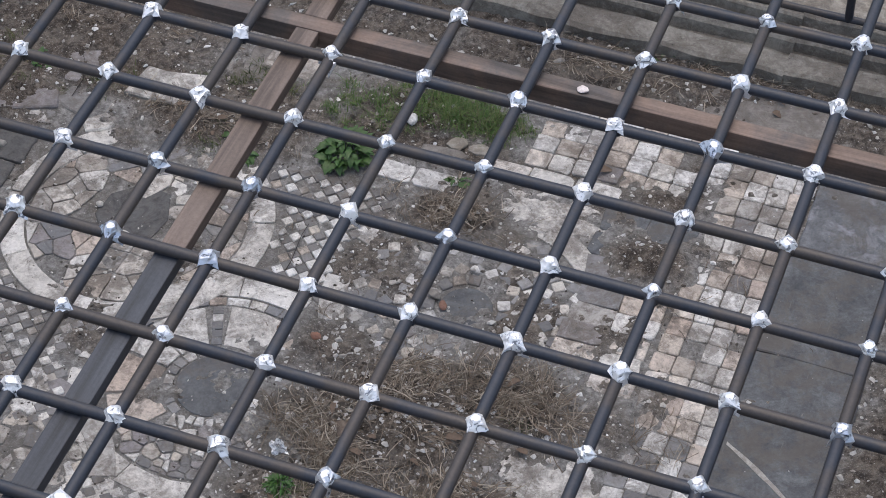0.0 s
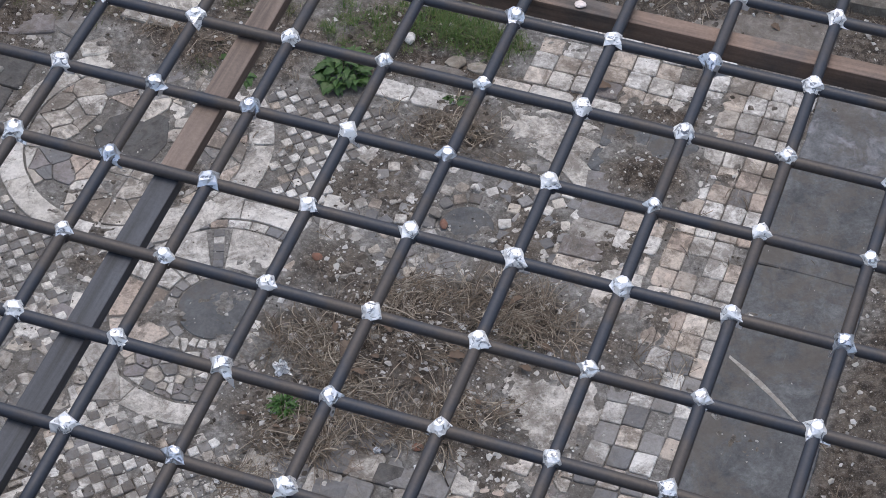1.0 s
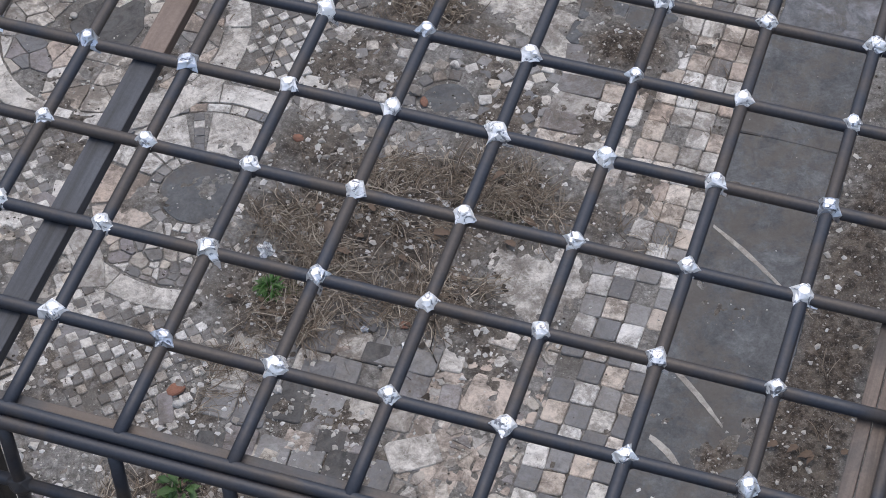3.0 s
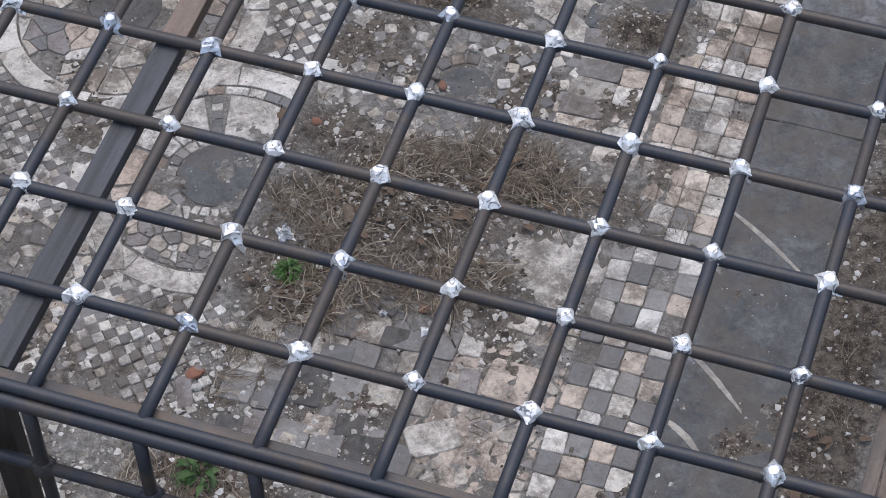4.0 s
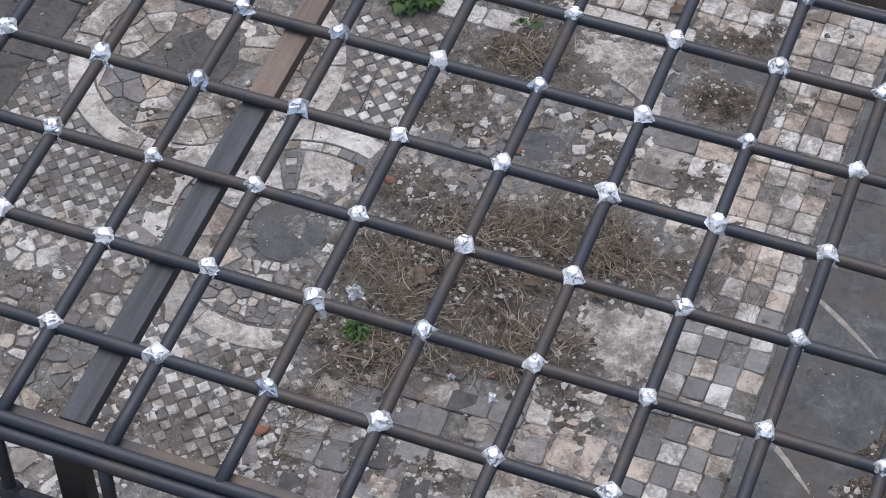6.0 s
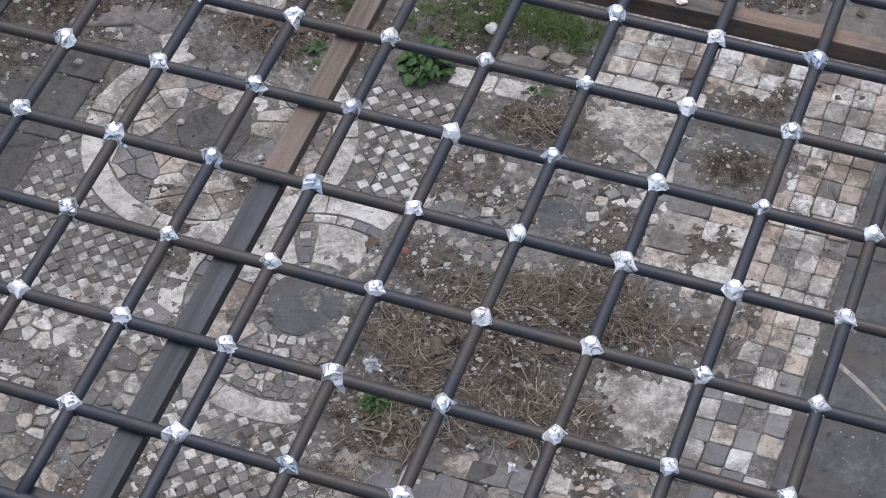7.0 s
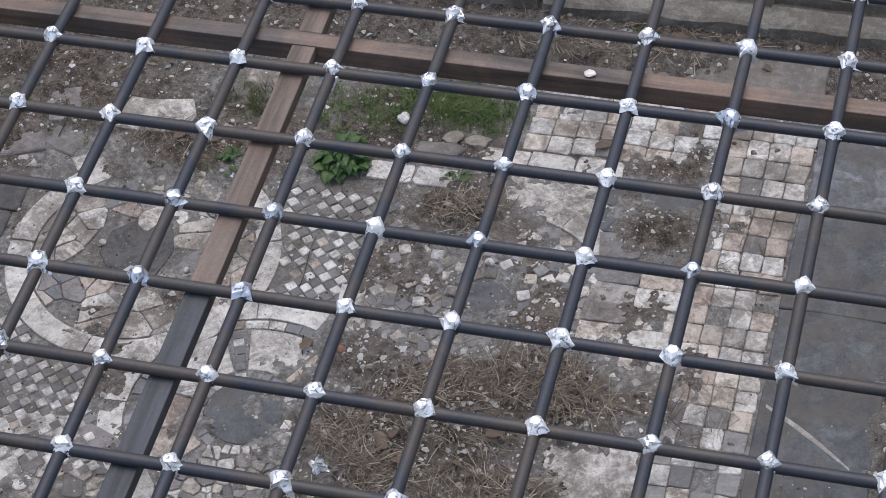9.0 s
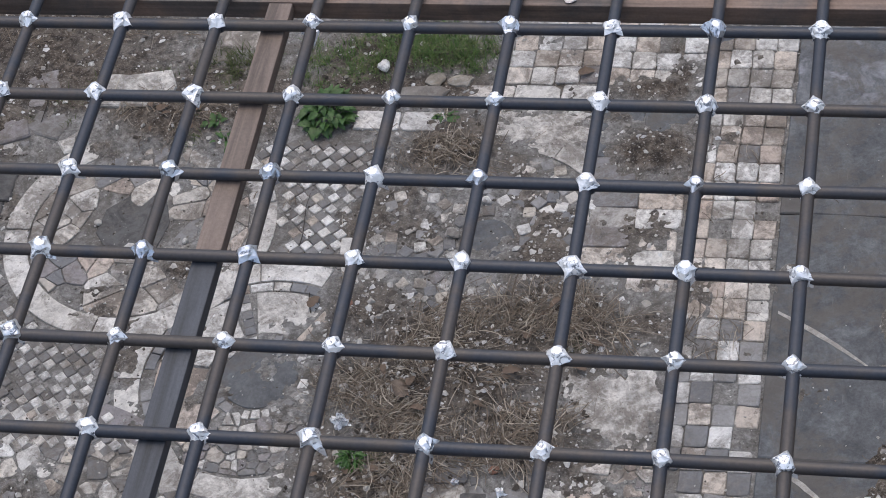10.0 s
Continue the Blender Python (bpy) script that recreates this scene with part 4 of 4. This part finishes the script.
straw([(0.56, 1.25, 0.055, 0.05, 360, 0.07), (0.70, 1.38, 0.09, 0.06, 240, 0.065), (0.80, 1.52, 0.07, 0.04, 230, 0.065), (1.0, 1.50, 0.07, 0.05, 400, 0.08), (0.92, 1.18, 0.06, 0.04, 260, 0.07),
       (0.63, 1.02, 0.06, 0.06, 250, 0.07), (0.78, 1.10, 0.07, 0.03, 180, 0.065), (0.56, 0.86, 0.04, 0.06, 170, 0.065), (0.66, 1.20, 0.03, 0.03, 200, 0.065), (0.75, 1.3, 0.16, 0.15, 70, 0.12)],
      "tangled dry brown straw on the bare earth", 3)
straw([(0.62, 2.03, 0.08, 0.035, 260, 0.06), (0.8, 2.68, 0.1, 0.03, 200, 0.06), (-0.1, 2.14, 0.12, 0.04, 160, 0.05), (1.2, 2.78, 0.25, 0.02, 220, 0.05), (0.55, 0.45, 0.06, 0.05, 160, 0.08), (1.33, 1.5, 0.04, 0.05, 60, 0.06),
       (0.9, 3.3, 0.5, 0.08, 500, 0.09), (-0.5, 2.5, 0.25, 0.1, 200, 0.05), (1.3, 1.95, 0.1, 0.1, 50, 0.04), (0.3, 1.9, 0.2, 0.2, 40, 0.04), (1.82, 1.0, 0.05, 0.3, 60, 0.05)],
      "scattered dry stalks and rootlets", 4)


def leaf_mesh(length, width, seed):
    r = random.Random(seed)
    verts, faces, n = [], [], 7
    for k in range(n + 1):
        u = k / n
        w = width * math.sin(math.pi * (0.08 + 0.92 * u) ** 0.75) * (1 + 0.18 * math.sin(k * 2.6))
        z = length * (0.22 * u - 0.42 * u * u)
        verts += [(u * length, -w, z + w * 0.35), (u * length, 0, z), (u * length, w, z + w * 0.35)]
    for k in range(n):
        b = 3 * k
        faces += [(b, b + 3, b + 4, b + 1), (b + 1, b + 4, b + 5, b + 2)]
    me = mesh_of("leaf", verts, faces, True)
    return me


def weed(x, y, count, spread, length, material, label, seed, tall=0.06, slim=0.30):
    z = earth(x, y)[0] - 0.008
    t = thing("weed_plant", label, "plant", "weeds", at=(x, y, z))
    r = random.Random(seed)
    shapes = [leaf_mesh(length * f, length * f * slim, seed + q) for q, f in enumerate((0.7, 0.85, 1.0, 1.2))]
    stems = min(7, max(2, count // 7))
    for s in range(stems):
        a = 6.28 * s / stems + r.uniform(-0.4, 0.4)
        tilt = r.uniform(5, 38)
        h = tall * r.uniform(0.6, 1.1)
        place("stem", tube_mesh(h, 0.0016, 6, "stem"), material, t, at=pose(0, 0, 0, 0, -90 + tilt, math.degrees(a)))
    for k in range(count):
        a, rad = r.uniform(0, 6.28), spread * math.sqrt(r.random())
        place("leaf", r.choice(shapes), material, t,
              at=pose(rad * math.cos(a) * 0.7, rad * math.sin(a) * 0.7, tall * r.uniform(0.25, 1.0) * (1 - 0.5 * rad / spread), r.uniform(-25, 25), r.uniform(-35, 30), math.degrees(a) + r.uniform(-50, 50)))


weed(0.29, 2.145, 150, 0.085, 0.030, mat_leaf, "dark green leafy weed growing among the stones", 1, 0.075)
weed(0.555, 1.085, 110, 0.036, 0.022, mat_bright, "small bright green feathery weed in dry earth", 2, 0.045, 0.13)
weed(0.595, 2.145, 14, 0.025, 0.022, mat_leaf, "tiny green weed beside a white slab", 3, 0.03)
weed(0.04, 2.045, 18, 0.04, 0.026, mat_leaf, "small low weed with dull green leaves", 4, 0.025)
weed(0.0, 2.10, 12, 0.03, 0.026, mat_leaf, "small low weed with dull green leaves", 5, 0.025)
weed(0.57, 0.515, 40, 0.045, 0.03, mat_leaf, "green weed growing through the rubble", 6, 0.05, 0.2)
weed(0.95, 2.81, 20, 0.05, 0.022, mat_leaf, "low mossy weed against the stone kerb", 7, 0.03)
weed(-0.62, 2.18, 16, 0.05, 0.024, mat_leaf, "low green weed in bare earth", 8, 0.03)

# ---- loose things on the floor ----
def lump_mesh(size, seed, name="stone", flat=0.7):
    r = random.Random(seed)
    bm = bmesh.new()
    bmesh.ops.create_icosphere(bm, subdivisions=2, radius=size)
    sx, sy = r.uniform(0.8, 1.3), r.uniform(0.7, 1.0)
    for v in bm.verts:
        f = 1 + 0.28 * noise.noise(v.co / size * 1.3 + Vector((seed, 0, 0)))
        v.co = Vector((v.co.x * sx * f, v.co.y * sy * f, v.co.z * flat * f))
    return from_bm(name, bm)


def lump(x, y, size, material, label, seed, flat=0.7, name="stone", category="stone", group="loose stones"):
    ob = place(name, lump_mesh(size, seed, name, flat), material)
    ob.location = (x, y, max(0.0, earth(x, y)[0] - 0.006) + size * flat * 0.75)
    ob.rotation_euler = (0, 0, seed * 1.3)
    tagged(ob, label, category, group)


mat_rough_stone = stone("earthy_stone", [(0.36, 0.33, 0.28), (0.42, 0.39, 0.34)], rough=0.85, stain=0.8, stain_colour=(0.16, 0.135, 0.105))
STONES = [(0.745, 1.87, 0.013), (0.68, 1.76, 0.014), (-0.67, 1.89, 0.014), (-0.71, 1.84, 0.015), (-0.57, 1.87, 0.012), (0.83, 1.59, 0.010), (0.67, 0.83, 0.014), (0.87, 0.78, 0.011),
          (0.46, 0.775, 0.013), (0.475, 0.73, 0.012), (0.0, 0.9, 0.016), (-0.23, 1.76, 0.010), (0.01, 1.71, 0.009), (0.86, 2.72, 0.016), (0.70, 2.66, 0.012), (0.41, 2.31, 0.02), (0.50, 1.28, 0.013)]
for k, (x, y, sz) in enumerate(STONES):
    lump(x, y, sz, mat_rubble if k % 3 else mat_white, "small pale broken stone lying on the floor", k + 1)
lump(0.55, 2.275, 0.030, mat_rough_stone, "rounded pale stone bedded in the grass", 43, 0.3)
lump(0.615, 2.272, 0.027, mat_rough_stone, "rounded pale stone bedded in the grass", 46, 0.32)
for k, (x, y, sz) in enumerate(((0.46, 1.53, 0.014), (0.455, 0.765, 0.02), (0.71, 1.735, 0.013), (0.885, 1.075, 0.014))):
    lump(x, y, sz, mat_brick, "broken red terracotta chip", 60 + k, 0.45, "brick_chip", "brick chip", "terracotta chips")
ob = place("pebble", lump_mesh(0.0135, 90, "pebble", 0.35), stone("pale_pink_pebble", [(0.80, 0.72, 0.68)], stain=0.2))
ob.location = (1.105, 1.494, BT + 0.005)
tagged(ob, "flat pinkish pebble resting on the rusty beam", "pebble")

def bark_chip(x, y, length, width, turn):
    """A flat torn strip of bark, curved across and ragged at the ends."""
    rr, verts, faces = random.Random(int(x * 900)), [], []
    for i in range(9):
        u = i / 8 - 0.5
        for k in range(5):
            v = k / 4 - 0.5
            ragged = (0.09 * rr.uniform(-1, 1) if i in (0, 8) else 0) * length
            verts.append((u * length + ragged, v * width * (1 - 0.35 * abs(u)) + rr.uniform(-0.0008, 0.0008), 0.004 - 0.02 * v * v + 0.004 * u + rr.uniform(-0.0006, 0.0006)))
    top = len(verts)
    verts += [(a, b, c - 0.0025) for a, b, c in verts]
    for i in range(8):
        for k in range(4):
            a = i * 5 + k
            faces += [(a, a + 5, a + 6, a + 1), (top + a, top + a + 1, top + a + 6, top + a + 5)]
    rim = [i * 5 for i in range(9)] + [40 + k for k in range(1, 5)] + [i * 5 + 4 for i in range(7, -1, -1)] + [k for k in range(3, 0, -1)]
    for q, a in enumerate(rim):
        b = rim[(q + 1) % len(rim)]
        faces.append((b, a, top + a, top + b))
    ob = place("bark_chip", mesh_of("bark_chip", verts, faces), mat_bark)
    ob.matrix_world = pose(x, y, earth(x, y)[0] + 0.010, 4, 3, turn)
    tagged(ob, "dull brown strip of bark lying in dry straw", "bark")


mat_bark = make_rust("weathered_bark", (0.125, 0.092, 0.068), (0.20, 0.155, 0.118), (1.0, 1.0, 1.0))
bark_chip(0.637, 1.276, 0.058, 0.034, 118)
for k, (x, y, l, turn) in enumerate(((0.37, 1.51, 0.05, 70), (0.87, 1.33, 0.045, 20), (0.70, 1.22, 0.04, 160), (1.0, 1.12, 0.035, 50), (1.04, 2.735, 0.05, 10), (1.79, 0.82, 0.05, 100), (0.92, 2.30, 0.05, 30))):
    ob = place("dead_leaf", leaf_mesh(l, l * 0.24, 70 + k), mat_dead)
    ob.matrix_world = pose(x, y, earth(x, y)[0] + 0.014, 8, 5, turn)
    tagged(ob, "curled brown dead leaf on the ground", "leaf", "fallen leaves")


def twig(points, radius, label):
    cu = bpy.data.curves.new("twig", "CURVE")
    cu.dimensions, cu.bevel_depth, cu.bevel_resolution = "3D", radius, 2
    sp = cu.splines.new("POLY")
    sp.points.add(len(points) - 1)
    for q, (x, y) in zip(sp.points, points):
        q.co = (x, y, max(0.002, earth(x, y)[0] - 0.002) + radius + 0.003, 1)
        q.radius = 0.6 + 0.4 * math.sin(x * 40)
    tmp = new("twig", cu)
    me = bpy.data.meshes.new_from_object(tmp.evaluated_get(bpy.context.evaluated_depsgraph_get()))
    bpy.data.objects.remove(tmp)
    me.materials.clear()
    tagged(place("twig", me, mat_twig), label, "twig", "twigs")


twig([(0.298, 1.875), (0.296, 1.83), (0.302, 1.78), (0.306, 1.74), (0.305, 1.705)], 0.0028, "thin dark twig lying across the chequered tesserae")
twig([(0.94, 1.12), (0.955, 1.08), (0.96, 1.03), (0.985, 1.0)], 0.0018, "thin dark twig in the joint of the stones")
twig([(0.90, 0.945), (0.925, 0.95), (0.945, 0.94)], 0.0016, "short dark twig on a stone")
twig([(-0.53, 2.26), (-0.50, 2.22), (-0.47, 2.15), (-0.475, 2.09)], 0.0022, "dark dry root across a slab")
twig([(0.36, 1.56), (0.365, 1.53), (0.375, 1.50)], 0.0015, "thin dark twig beside a dead leaf")

for k, (x, y) in enumerate(((0.51, 1.185), (0.80, 1.04), (0.905, 1.02))):
    torn = random.Random(120 + k)
    me = FOILS[k].copy()
    for v in me.vertices:
        v.co = v.co * ((0.8 if k == 0 else 0.45) * torn.uniform(0.55, 1.35)) + Vector((0, 0, -0.008))
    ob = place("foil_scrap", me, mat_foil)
    ob.location = (x, y, earth(x, y)[0] + 0.008)
    tagged(ob, "crumpled scrap of silver foil on the ground", "foil scrap", "foil scraps")


def gravel(label, count, seed, small, large, area, only_earth, material=None, name="gravel"):
    """Grit and chips strewn over the floor."""
    r = random.Random(seed)
    verts, faces, made = [], [], 0
    tri = [(0, 1, 5), (1, 2, 5), (2, 3, 5), (3, 4, 5), (4, 0, 5), (1, 0, 6), (2, 1, 6), (3, 2, 6), (4, 3, 6), (0, 4, 6)]
    while made < count:
        x, y = r.uniform(area[0], area[1]), r.uniform(area[2], area[3])
        h, s = earth(x, y)
        if only_earth and s < r.uniform(0.1, 0.9):
            continue
        z = max(0.0 if not only_earth else -0.0035, h - 0.0035)
        sz = small + (large - small) * r.random() ** 4.5
        a = r.uniform(0, 6.28)
        b = len(verts)
        stretch = r.uniform(0.55, 1.0)
        for q in range(5):
            w, rad = 1.2566 * q + r.uniform(-0.45, 0.45), sz * r.uniform(0.65, 1.15)
            px, py = rad * math.cos(w), rad * math.sin(w) * stretch
            verts.append((x + px * math.cos(a) - py * math.sin(a), y + px * math.sin(a) + py * math.cos(a), z + sz * r.uniform(0.1, 0.4)))
        verts.append((x + sz * r.uniform(-0.3, 0.3), y + sz * r.uniform(-0.3, 0.3), z + sz * r.uniform(0.6, 1.0)))
        verts.append((x, y, z - sz * 0.4))
        faces += [tuple(b + q for q in f) for f in tri]
        made += 1
    stuff(name, verts, faces, material or mat_pebble, label, name.replace("_", " "))


gravel("pale grit and stone chips on the earth", 7500, 5, 0.0014, 0.0115, (-0.9, 1.95, 0.2, 3.0), True)
gravel("fine pale crumbs scattered over the paving", 10000, 6, 0.0008, 0.0062, (-0.9, 1.8, 0.4, 2.6), False)
gravel("dark crumbs of earth scattered over the paving", 11000, 7, 0.0009, 0.0050, (-0.9, 1.9, 0.4, 2.6), False, mat_crumb, "soil_crumbs")
gravel("dark clods and crumbs on the bare earth", 4500, 8, 0.0016, 0.010, (-0.9, 1.95, 0.2, 2.9), True, mat_crumb, "soil_crumbs")
gravel("pale rubble lumps in the straw and earth", 420, 9, 0.0025, 0.015, (0.5, 1.08, 0.85, 1.62), True)
gravel("dark clods under the straw", 700, 10, 0.003, 0.016, (0.48, 1.08, 0.85, 1.62), True, mat_crumb, "soil_crumbs")
gravel("pale grit thick in the earth", 2200, 11, 0.0012, 0.007, (0.3, 1.15, 0.85, 2.25), True)
gravel("cream rubble and chips along the front", 750, 12, 0.003, 0.017, (-0.1, 0.85, 0.22, 0.66), False)
gravel("cream rubble and chips along the front", 500, 13, 0.003, 0.012, (0.4, 0.9, 0.62, 0.85), False)
gravel("worn pale stones half sunk in the earth", 520, 14, 0.003, 0.015, (0.45, 1.22, 0.85, 1.75), True)
scrap = random.Random(77)
for k in range(44):
    hx, hy = scrap.choice(((0.72, 1.36), (0.95, 1.48), (0.92, 1.18), (0.62, 1.04), (0.6, 0.5), (1.81, 1.0), (1.2, 2.74), (-0.1, 2.14)))
    x, y = scrap.gauss(hx, 0.07), scrap.gauss(hy, 0.05)
    l = scrap.uniform(0.018, 0.036)
    ob = place("dead_leaf", leaf_mesh(l, l * scrap.uniform(0.2, 0.34), 200 + k), mat_dead)
    ob.matrix_world = pose(x, y, earth(x, y)[0] + 0.010, scrap.uniform(-15, 15), scrap.uniform(-10, 10), scrap.uniform(0, 360))
    tagged(ob, "small curled brown leaf scrap on the earth", "leaf", "fallen leaves")
